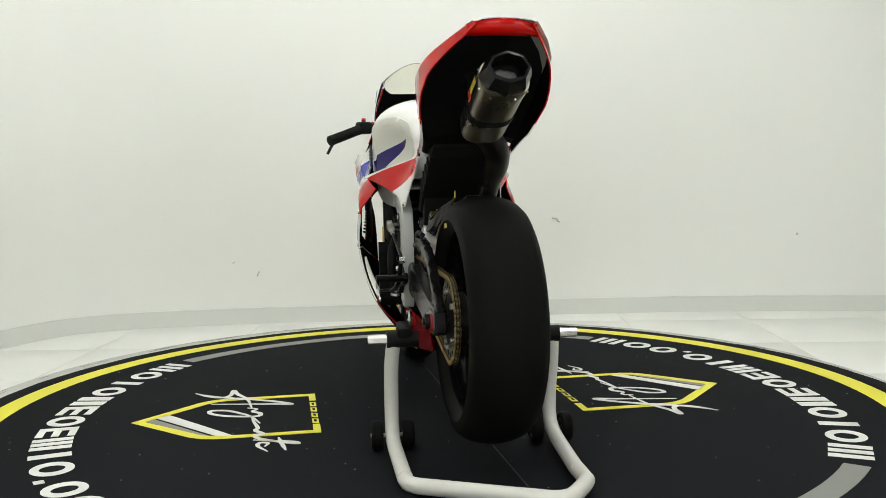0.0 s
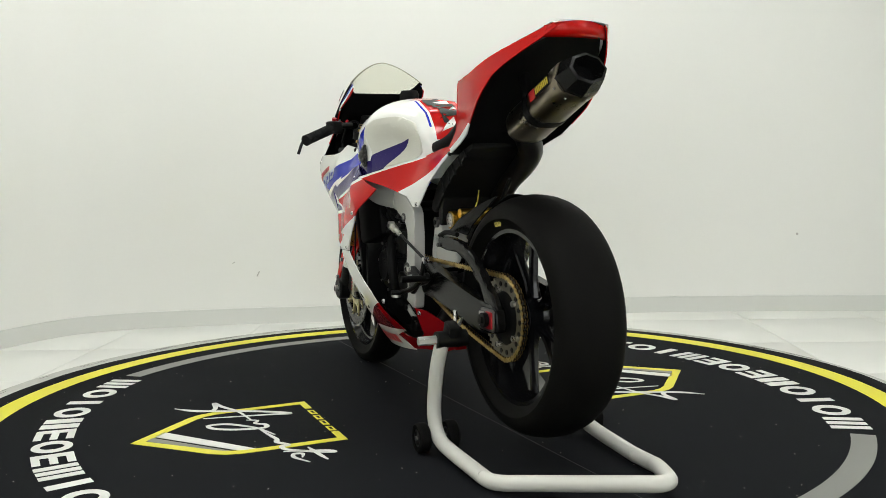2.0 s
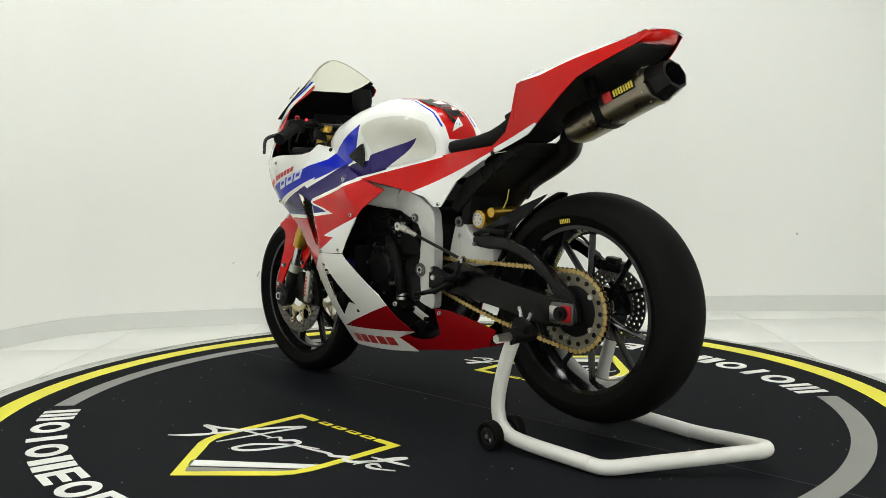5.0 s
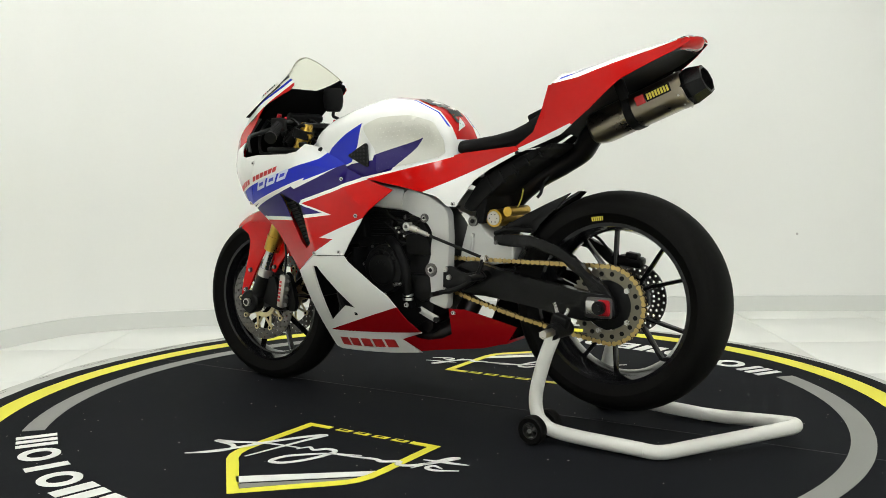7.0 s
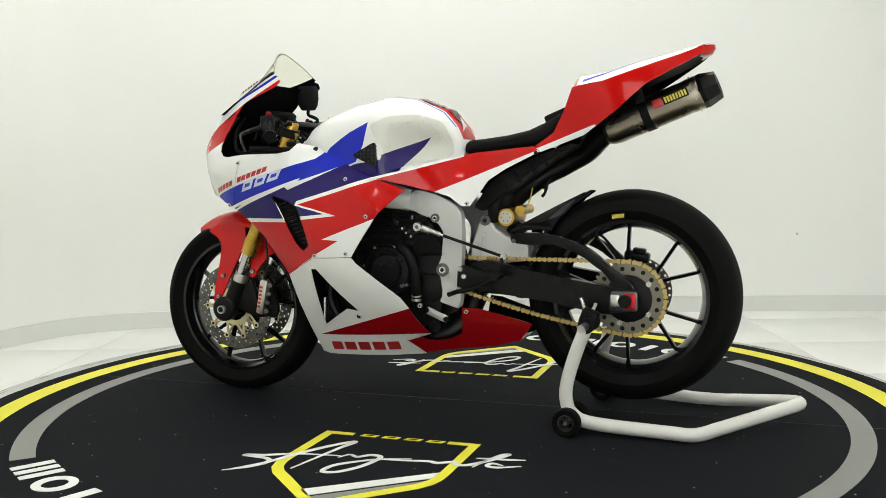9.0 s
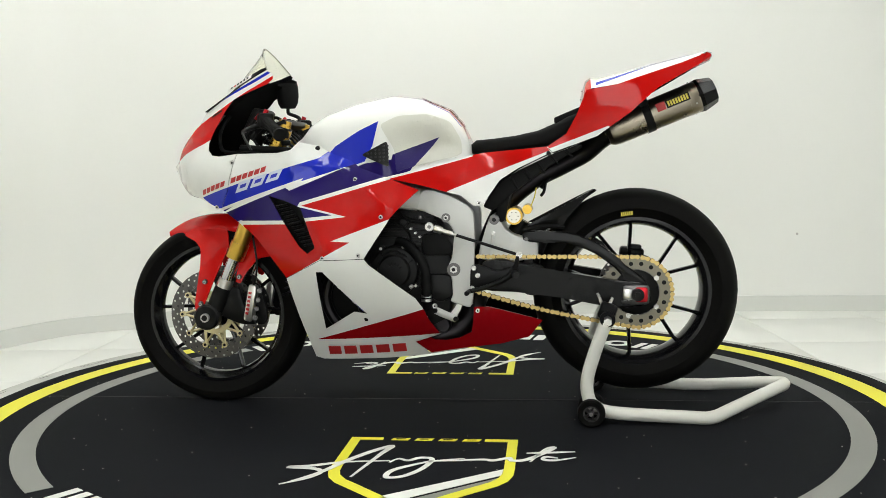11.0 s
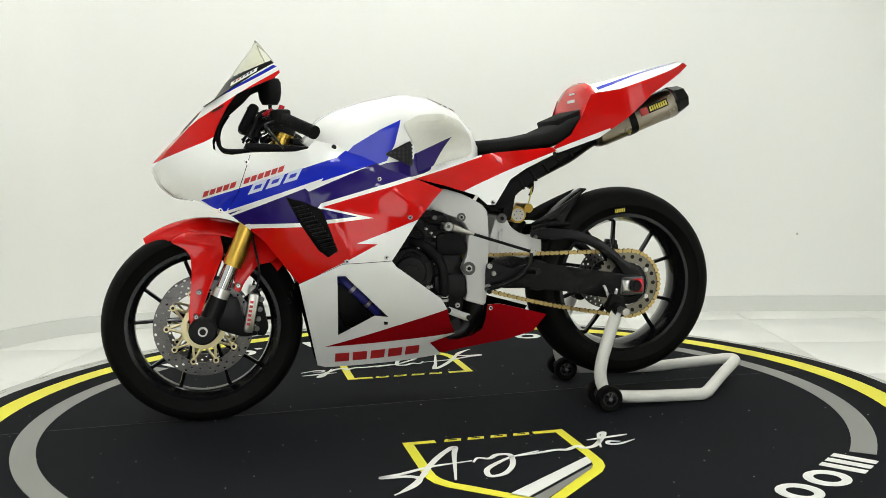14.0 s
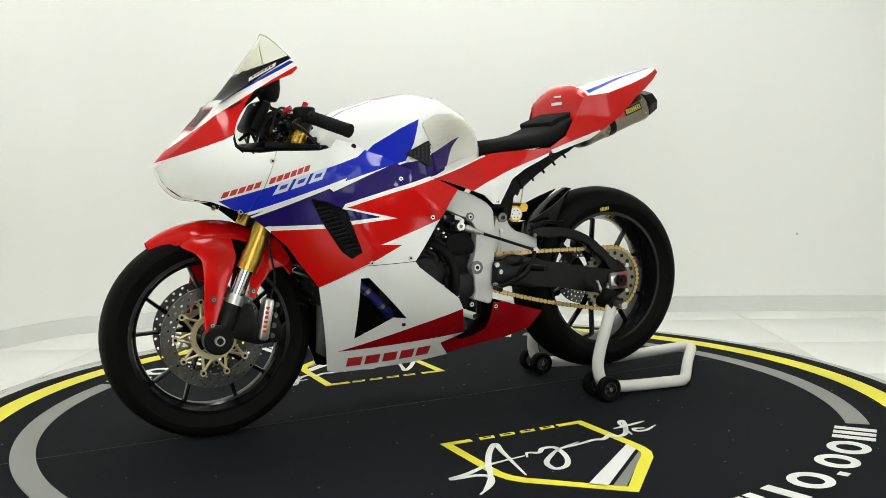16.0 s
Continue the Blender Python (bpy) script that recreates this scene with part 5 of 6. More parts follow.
def build_front_end(bike):
    d = Vector((0.118, 0, 0.272)).normalized()     # fork line, leaning back
    for side in (-1, 1):
        y = side * 0.108
        foot = Vector((-0.735, y, 0.325))
        top = foot + d * 0.62

        def at(k):
            return foot + d * k
        b = bmesh.new()
        rod(b, at(0.07), at(0.20), 0.0205, seg=24)
        leg = part("fork_leg", b, "chrome", bike, "inverted fork leg with gold upper tube")
        b = bmesh.new()
        rod(b, at(0.185), at(0.63), 0.027, seg=24)
        rod(b, at(0.180), at(0.235), 0.029, 0.030, 24)
        part("upper_tube", b, "gold", leg, "gold anodised upper fork tube")
        b = bmesh.new()
        rod(b, at(0.076), at(0.106), 0.0265, 0.0245, 20)
        part("seal_head", b, "steel", leg)
        for k in (0.080, 0.092):
            b = bmesh.new()
            rod(b, at(k), at(k + 0.009), 0.0255, 0.0245, 24)
            part("scraper_ring", b, "caliper", leg, "worn metal ring")
        b = bmesh.new()
        lathe(b, [(0.0, -0.022), (0.036, -0.022), (0.042, -0.016), (0.042, 0.016), (0.036, 0.022), (0.0, 0.022)], (FRONT.x, side * 0.122, FRONT.z), "y", 28)
        rod(b, (FRONT.x + 0.02, side * 0.118, FRONT.z + 0.02), at(0.02), 0.024, seg=16)
        rod(b, at(0.0), at(0.078), 0.030, 0.027, 20)
        slab(b, rounded([(-0.700, 0.390), (-0.650, 0.396), (-0.636, 0.330), (-0.588, 0.276), (-0.640, 0.272), (-0.715, 0.300), (-0.725, 0.351)], 3, 0.25), side * 0.094, side * 0.114, 0.004)
        slab(b, rounded([(-0.606, 0.415), (-0.585, 0.40), (-0.560, 0.30), (-0.572, 0.272), (-0.600, 0.272)], 3, 0.25), side * 0.085, side * 0.104, 0.004)
        bmesh.ops.remove_doubles(b, verts=b.verts, dist=1e-5)
        part("axle_clamp", b, "black", leg, "black axle clamp")
        b = bmesh.new()
        rod(b, (FRONT.x, side * 0.140, FRONT.z), (FRONT.x, side * 0.156, FRONT.z), 0.014, seg=20)
        part("axle_end", b, "steel", leg)
        b = bmesh.new()
        rod(b, (FRONT.x, side * 0.150, FRONT.z), (FRONT.x, side * 0.1568, FRONT.z), 0.0095, seg=16)
        part("axle_bore", b, "black", leg)
        # caliper
        m = pose(-0.612, side * 0.100, 0.345, 0, 11, 0)
        b = bmesh.new()
        box(b, m.translation, (0.030, 0.052, 0.122), m.to_3x3().to_4x4(), 0.009)
        cal = part("brake_caliper", b, "caliper", bike, "nickel four-piston brake caliper")
        for i in range(6):
            b = bmesh.new()
            q = m @ Vector((-0.004, side * 0.0265, 0.034 - 0.0135 * i))
            box(b, q, (0.010, 0.002, 0.008), m.to_3x3().to_4x4())
            part("letter_shape", b, "reddecal", cal)
        for k in (-0.045, -0.015, 0.015, 0.045):
            b = bmesh.new()
            q = m @ Vector((0.020, side * 0.01, k))
            rod(b, q, q + Vector((0.004, side * 0.012, 0)), 0.008, seg=12)
            part("bolt", b, "disc", cal)
        b = bmesh.new()
        tube(b, [(-0.60, side * 0.115, 0.40), (-0.585, side * 0.12, 0.47), (-0.60, side * 0.11, 0.58), (-0.60, side * 0.09, 0.68)], 0.0035, 8, 6)
        part("brake_hose", b, "black", bike)
    # mudguard: crowned sheet over the tyre, with side blades down to the fork feet
    b = bmesh.new()
    rows = []
    for i in range(22):
        a = radians(122 - i * 4.05)
        r = 0.318 + 0.012 * math.sin(math.pi * i / 21)
        w = 0.030 + 0.048 * min(1, i / 6) if i < 7 else 0.078
        rows.append([b.verts.new((FRONT.x + (r - 0.035 * abs(k / 8) ** 2.6) * math.cos(a), w * k / 8, FRONT.z + (r - 0.045 * abs(k / 8) ** 2.6) * math.sin(a))) for k in range(-8, 9)])
    for A, B in zip(rows, rows[1:]):
        for k in range(16):
            b.faces.new((A[k], A[k + 1], B[k + 1], B[k]))
    out = bmesh.ops.extrude_face_region(b, geom=b.faces[:])
    for v in out["geom"]:
        if isinstance(v, bmesh.types.BMVert):
            v.co += (v.co - FRONT).normalized() * 0.003
    guard = part("front_mudguard", b, "red", bike, "glossy red front mudguard", sharp=1.0)
    blade = [(-0.845, 0.566), (-0.80, 0.594), (-0.70, 0.600), (-0.685, 0.528), (-0.715, 0.46), (-0.735, 0.415), (-0.765, 0.335), (-0.782, 0.312), (-0.795, 0.335), (-0.782, 0.46), (-0.783, 0.52), (-0.80, 0.543)]
    rear_blade = [(-0.64, 0.590), (-0.565, 0.578), (-0.527, 0.515), (-0.540, 0.497), (-0.588, 0.488), (-0.628, 0.440), (-0.643, 0.408), (-0.663, 0.416), (-0.645, 0.50)]
    for side in (-1, 1):
        for o in (blade, rear_blade):
            b = bmesh.new()
            slab(b, rounded(o, 3, 0.25), side * 0.088, side * 0.096, 0.002)
            for v in b.verts:
                v.co.y += side * (0.045 * max(0, 0.52 - v.co.z) / 0.2 if o is blade else 0.02 * max(0, 0.52 - v.co.z) / 0.1) - side * 0.012 * max(0, v.co.z - 0.52) / 0.04
            part("blade", b, "red", guard)
        for x, z, yy in ((-0.762, 0.415, 0.121), (-0.772, 0.345, 0.137), (-0.648, 0.430, 0.114)):
            b = bmesh.new()
            rod(b, (x, side * (yy - 0.004), z), (x, side * (yy + 0.006), z), 0.0090, 0.0075, 14)
            part("bolt", b, "disc", guard)
            b = bmesh.new()
            rod(b, (x, side * (yy + 0.004), z), (x, side * (yy + 0.0075), z), 0.0060, 0.0050, 10)
            part("bolt_head", b, "steel", guard)
            b = bmesh.new()
            rod(b, (x, side * (yy + 0.006), z), (x, side * (yy + 0.0080), z), 0.0026, seg=6)
            part("socket", b, "black", guard)


def build_stand():
    stand = empty("paddock_stand", "white tubular rear paddock stand with black rubber wheels", "motorcycle stand")
    # legs rise from the wheels to the swingarm hooks; the floor loop runs out behind the tyre
    for side in (-1, 1):
        s = side
        y0 = 0.022
        b = bmesh.new()
        tube(b, [(0.535, y0 + s * 0.216, 0.317), (0.505, y0 + s * 0.222, 0.24), (0.478, y0 + s * 0.222, 0.15), (0.475, y0 + s * 0.222, 0.095), (0.495, y0 + s * 0.222, 0.055), (0.56, y0 + s * 0.222, 0.034), (0.80, y0 + s * 0.213, 0.024)], 0.0195, 16, 8)
        part("leg", b, "standwhite", stand, "white powder-coated tube")
        for off in (-0.042, 0.042):
            yc = y0 + s * 0.222 + off
            b = bmesh.new()
            lathe(b, [(0.024, -0.014), (0.036, -0.016), (0.0405, -0.011), (0.0415, 0), (0.0405, 0.011), (0.036, 0.016), (0.024, 0.014)], (0.487, yc, 0.0425), "y", 36, closed=True)
            tyre = part("wheel", b, "rubber", stand, "small black rubber stand wheel")
            b = bmesh.new()
            lathe(b, [(0.020, -0.013), (0.0255, -0.013), (0.0255, 0.013), (0.020, 0.013)], (0.487, yc, 0.0425), "y", 30, closed=True)
            lathe(b, [(0.0, -0.014), (0.008, -0.014), (0.008, 0.014), (0.0, 0.014)], (0.487, yc, 0.0425), "y", 16)
            for k in range(5):
                a = 2 * math.pi * k / 5
                tube(b, [(0.487 + 0.006 * math.cos(a), yc, 0.0425 + 0.006 * math.sin(a)), (0.487 + 0.022 * math.cos(a), yc, 0.0425 + 0.022 * math.sin(a))], 0.0035, 6, 1, flat=2.5)
            bmesh.ops.remove_doubles(b, verts=b.verts, dist=1e-6)
            part("hub", b, "disc", tyre, "grey spoked hub")
        b = bmesh.new()
        rod(b, (0.487, y0 + s * 0.222 - 0.06, 0.0425), (0.487, y0 + s * 0.222 + 0.06, 0.0425), 0.006, seg=10)
        part("axle", b, "steel", stand)
        # hook head
        b = bmesh.new()
        rod(b, (0.535, y0 + s * 0.150, 0.317), (0.535, y0 + s * 0.235, 0.317), 0.023, seg=16)
        box(b, (0.535, y0 + s * 0.19, 0.335), (0.05, 0.035, 0.05), pose(0, 0, 0, 0, 20, 0), 0.008)
        head = part("hook_head", b, "plastic", stand, "black swingarm hook head")
        b = bmesh.new()
        tube(b, [(0.522, y0 + s * 0.175, 0.345), (0.512, y0 + s * 0.17, 0.372), (0.505, y0 + s * 0.168, 0.388)], 0.005, 8, 3)
        tube(b, [(0.535, y0 + s * 0.175, 0.345), (0.545, y0 + s * 0.17, 0.362), (0.55, y0 + s * 0.168, 0.375)], 0.005, 8, 3)
        part("hook", b, "steel", head, "steel V hook")
        b = bmesh.new()
        rod(b, (0.535, y0 + s * 0.225, 0.317), (0.535, y0 + s * 0.285, 0.317), 0.0125, seg=6)
        part("pin", b, "steel", head, "bare steel hexagonal pin")
    b = bmesh.new()
    tube(b, [(0.78, -0.191, 0.0245), (0.825, -0.186, 0.0225), (0.857, -0.163, 0.024), (0.887, -0.130, 0.029), (0.985, -0.018, 0.044), (1.066, 0.068, 0.058), (1.094, 0.103, 0.062), (1.089, 0.135, 0.061), (1.05, 0.163, 0.054), (0.91, 0.228, 0.030), (0.865, 0.236, 0.025), (0.78, 0.236, 0.0245)], 0.0193, 16, 8)
    part("handle_bar", b, "standwhite", stand, "bent white push bar of the stand")
    return stand


def decal(bike, corners, width, mat, lift=0.0012, label=""):
    """A thin film laid on the left bodywork."""
    b = bmesh.new()
    panel(b, corners, width, -1, 0.0009, (), 0.02, lift)
    return part("decal", b, mat, bike, label)


def bar_row(bike, p0, p1, height, n, mat, width, gaps=(), lean=0.0):
    """A row of plain bars in place of lettering, from p0 to p1 along its foot."""
    dx, dz = (p1[0] - p0[0]) / n, (p1[1] - p0[1]) / n
    for i in range(n):
        if i in gaps:
            continue
        for a, c in ((0.05, 0.84),):
            x0, z0, x1, z1 = p0[0] + dx * (i + a), p0[1] + dz * (i + a), p0[0] + dx * (i + c), p0[1] + dz * (i + c)
            decal(bike, [(x0, z0), (x1, z1), (x1 + lean, z1 + height), (x0 + lean, z0 + height)], width, mat)


def screw(bike, x, z, width, r=0.008, mat="steel"):
    for side in (-1, 1):
        y = side * width(x, z)
        b = bmesh.new()
        rod(b, (x, y - side * 0.003, z), (x, y + side * 0.003, z), r, r * 0.8, 14)
        s = part("screw", b, mat, bike)
        b = bmesh.new()
        rod(b, (x, y + side * 0.002, z), (x, y + side * 0.0036, z), r * 0.4, seg=6)
        part("socket", b, "black", s)


def build_chain(bike):
    """A closed run of links round both sprockets, each link a part."""
    y, pitch = -0.094, 0.0159
    c1, r1, c2, r2 = Vector((0.0, 0.457)), 0.036, Vector((REAR.x, REAR.z)), 0.110
    path = []
    for k in range(33):      # round the rear sprocket, from top to bottom
        a = math.radians(88 - 176 * k / 32)
        path.append(c2 + Vector((math.cos(a), math.sin(a))) * r2)
    lo, hi = path[-1], c1 + Vector((math.cos(math.radians(-98)), math.sin(math.radians(-98)))) * r1
    for k in range(1, 20):   # lower run sags a little
        t = k / 20
        path.append(lo.lerp(hi, t) - Vector((0, 0.016 * math.sin(math.pi * t))))
    for k in range(17):
        a = math.radians(-98 - 164 * k / 16)
        path.append(c1 + Vector((math.cos(a), math.sin(a))) * r1)
    path.append(path[0])
    lens = [0.0]
    for p, q in zip(path, path[1:]):
        lens.append(lens[-1] + (q - p).length)
    n = 2 * round(lens[-1] / pitch / 2)

    def at(s):
        s %= lens[-1]
        for i in range(len(lens) - 1):
            if lens[i + 1] >= s:
                return path[i].lerp(path[i + 1], (s - lens[i]) / max(lens[i + 1] - lens[i], 1e-9))
    chain = new("chain")
    chain.parent = bike
    tagged(chain, "brass-coloured drive chain")
    meshes = []
    for kind in (0, 1):
        b = bmesh.new()
        for yy in ((-0.0075, -0.0055), (0.0055, 0.0075)) if kind else ((-0.005, -0.003), (0.003, 0.005)):
            loop = []
            for cx, sgn in ((-pitch / 2, 1), (pitch / 2, -1)):
                for k in range(7):
                    a = sgn * math.pi / 2 + math.pi * k / 6 if sgn > 0 else -math.pi / 2 + math.pi * k / 6
                    loop.append((cx + 0.0070 * math.cos(a), 0.0072 * math.sin(a)))
            slim = loop[:7] + [(-0.0018, -0.0040), (0.0018, -0.0040)] + loop[7:] + [(0.0018, 0.0040), (-0.0018, 0.0040)]
            slab(b, slim, yy[0], yy[1], 0)
        if kind:
            for cx in (-pitch / 2, pitch / 2):
                rod(b, (cx, -0.009, 0), (cx, 0.009, 0), 0.0027, seg=8)
        # inner links coloured dark, so the run reads as beads with dark gaps
        ob = part("link", b, "chain" if kind else "chaindark", chain)
        meshes.append(ob)
    for i in range(n):
        p, q = at(i * lens[-1] / n), at((i + 1) * lens[-1] / n)
        d = q - p
        m = Matrix.Translation(((p.x + q.x) / 2, y, (p.y + q.y) / 2)) @ Matrix.Rotation(-math.atan2(d.y, d.x), 4, "Y")
        if i < 2:
            meshes[i % 2].matrix_local = m
        else:
            share("link", meshes[i % 2].data, chain, m)
    b = bmesh.new()
    lathe(b, [(0.0, y - 0.004), (0.030, y - 0.004), (0.034, y), (0.030, y + 0.004), (0.0, y + 0.004)], (c1.x, 0, c1.y), "y", 30)
    bmesh.ops.remove_doubles(b, verts=b.verts, dist=1e-5)
    for k in range(15):
        a = 2 * math.pi * k / 15
        box(b, (c1.x + 0.034 * math.cos(a), y, c1.y + 0.034 * math.sin(a)), (0.009, 0.006, 0.006), Matrix.Rotation(-a, 4, "Y"))
    part("front_sprocket", b, "disc", bike, "dark steel front sprocket")


def build_engine(bike):
    b = bmesh.new()
    slab(b, rounded([(-0.26, 0.30), (-0.27, 0.50), (-0.20, 0.66), (-0.04, 0.665), (0.03, 0.58), (0.06, 0.42), (0.04, 0.30), (-0.06, 0.25)], 3, 0.25), -0.125, 0.125, 0.012)
    eng = part("engine", b, "case", bike, "black-painted engine block")
    b = bmesh.new()
    lathe(b, [(0.0, -0.168), (0.046, -0.168), (0.050, -0.165), (0.053, -0.158), (0.072, -0.154), (0.078, -0.147), (0.080, -0.115), (0.0, -0.115)], (-0.130, 0, 0.452), "y", 40)
    bmesh.ops.remove_doubles(b, verts=b.verts, dist=1e-5)
    cover = part("generator_cover", b, "case", eng, "round black generator cover")
    for k in range(5):
        a = 2.2 - 0.42 * k
        b = bmesh.new()
        tube(b, [(-0.130 + 0.02 * math.cos(a), -0.1685, 0.452 + 0.02 * math.sin(a)), (-0.130 + 0.070 * math.cos(a), -0.156, 0.452 + 0.070 * math.sin(a))], 0.0025, 6, 1)
        part("rib", b, "case", cover)
    for k in range(7):
        a = 2 * math.pi * k / 7 + 0.3
        b = bmesh.new()
        rod(b, (-0.130 + 0.082 * math.cos(a), -0.125, 0.452 + 0.082 * math.sin(a)), (-0.130 + 0.082 * math.cos(a), -0.152, 0.452 + 0.082 * math.sin(a)), 0.0085, seg=10)
        lug = part("lug", b, "case", cover)
        b = bmesh.new()
        rod(b, (-0.130 + 0.082 * math.cos(a), -0.152, 0.452 + 0.082 * math.sin(a)), (-0.130 + 0.082 * math.cos(a), -0.157, 0.452 + 0.082 * math.sin(a)), 0.005, seg=6)
        part("bolt", b, "steel", lug)
    # cylinder head and cam cover with cooling ridges
    for k in range(5):
        b = bmesh.new()
        box(b, (-0.10, 0, 0.56 + 0.020 * k), (0.19, 0.262, 0.008), bevel=0.002)
        part("fin", b, "case", eng)
    b = bmesh.new()
    slab(b, rounded([(-0.04, 0.50), (-0.045, 0.565), (0.03, 0.575), (0.055, 0.53), (0.05, 0.50)], 3, 0.25), -0.15, -0.12, 0.006)
    part("sprocket_guard", b, "plastic", eng, "black sprocket guard")
    b = bmesh.new()
    slab(b, rounded([(-0.05, 0.39), (-0.05, 0.44), (0.05, 0.44), (0.055, 0.37), (0.01, 0.35)], 3, 0.25), -0.145, -0.12, 0.006)
    part("lower_guard", b, "case", eng)
    # coolant hose down the side
    b = bmesh.new()
    tube(b, [(-0.12, -0.13, 0.545), (-0.088, -0.150, 0.535), (-0.055, -0.165, 0.508), (-0.032, -0.170, 0.465), (-0.026, -0.168, 0.41), (-0.028, -0.160, 0.37), (-0.03, -0.14, 0.335)], 0.0155, 14, 6)
    hose = part("coolant_hose", b, "plastic", bike, "black coolant hose")
    for z in (0.362, 0.375):
        b = bmesh.new()
        lathe(b, [(0.0165, -0.004), (0.0175, -0.004), (0.0175, 0.004), (0.0165, 0.004)], (-0.028, -0.160, z), "z", 18, closed=True)
        part("clip", b, "steel", hose)
    # linkage plates under the frame
    b = bmesh.new()
    tube(b, [(-0.005, -0.128, 0.325), (0.035, -0.130, 0.308), (0.062, -0.130, 0.298)], 0.012, 10, 3, flat=0.4)
    lk = part("linkage_plate", b, "alu", bike, "grey suspension linkage plate")
    for x, z in ((-0.005, 0.325), (0.060, 0.299)):
        b = bmesh.new()
        rod(b, (x, -0.126, z), (x, -0.140, z), 0.008, seg=12)
        part("bolt", b, "black", lk)
    b = bmesh.new()
    lathe(b, [(0.0, -0.12), (0.022, -0.12), (0.026, -0.11), (0.026, -0.08), (0.0, -0.08)], (0.015, 0, 0.275), "y", 20)
    bmesh.ops.remove_doubles(b, verts=b.verts, dist=1e-5)
    part("oil_plug", b, "heat", bike)
    # small fasteners and cables between frame and fairing
    for x, y, z, r in ((-0.075, -0.135, 0.585, 0.004), (-0.06, -0.14, 0.572, 0.004), (-0.10, -0.13, 0.61, 0.004), (-0.075, -0.15, 0.405, 0.006), (-0.02, -0.13, 0.60, 0.004), (-0.048, -0.13, 0.559, 0.004), (-0.03, -0.14, 0.375, 0.005)):
        b = bmesh.new()
        rod(b, (x, y, z), (x, y - 0.02, z), r, seg=8)
        part("fastener", b, "steel", eng)
    for pts, r in (([(-0.20, -0.14, 0.62), (-0.12, -0.15, 0.60), (-0.08, -0.14, 0.56), (-0.10, -0.13, 0.52)], 0.004), ([(-0.14, -0.14, 0.66), (-0.09, -0.155, 0.62), (-0.03, -0.14, 0.60)], 0.005), ([(-0.16, -0.17, 0.50), (-0.13, -0.165, 0.518), (-0.10, -0.16, 0.505), (-0.085, -0.15, 0.49)], 0.003)):
        b = bmesh.new()
        tube(b, pts, r, 8, 6)
        part("cable", b, "plastic", bike)
    # radiator, and the blue hose seen through the lower fairing
    b = bmesh.new()
    box(b, (-0.435, 0, 0.50), (0.03, 0.30, 0.32), pose(0, 0, 0, 0, -16, 0), 0.004)
    rad = part("radiator", b, "plastic", bike, "black radiator core")
    for k in range(14):
        b = bmesh.new()
        box(b, (-0.456 + 0.0065 * k - 0.04, 0, 0.375 + 0.0205 * k), (0.004, 0.29, 0.006), pose(0, 0, 0, 0, -16, 0))
        part("fin", b, "black", rad)
    b = bmesh.new()
    tube(b, [(-0.36, -0.11, 0.455), (-0.318, -0.128, 0.418), (-0.295, -0.130, 0.395), (-0.245, -0.128, 0.346), (-0.21, -0.11, 0.31)], 0.0135, 14, 6)
    bh = part("coolant_hose", b, "blue", bike, "dark blue silicone coolant hose")
    for p in ((-0.306, -0.130, 0.406), (-0.258, -0.129, 0.359)):
        b = bmesh.new()
        rod(b, Vector(p) + Vector((-0.004, 0, 0.004)), Vector(p) + Vector((0.004, 0, -0.004)), 0.0148, seg=16)
        part("clip", b, "steel", bh)
    for side in (-1, 1):
        b = bmesh.new()
        slab(b, rounded([(-0.222, 0.30), (-0.226, 0.52), (-0.212, 0.52), (-0.206, 0.30)], 2, 0.2), side * 0.10, side * 0.195, 0.002)
        part("heat_shroud", b, "plastic", bike, "black heat shroud inside the fairing")
    for y in (-0.08, -0.03, 0.03, 0.08):
        b = bmesh.new()
        tube(b, [(-0.24, y, 0.52), (-0.33, y, 0.46), (-0.37, y, 0.36), (-0.33, y * 0.9, 0.27), (-0.24, y * 0.6, 0.235)], 0.018, 10, 5)
        part("header_pipe", b, "heat", bike)
    b = bmesh.new()
    box(b, (-0.33, 0, 0.60), (0.24, 0.30, 0.16), pose(0, 0, 0, 0, -12, 0), 0.02)
    part("airbox", b, "plastic", bike)


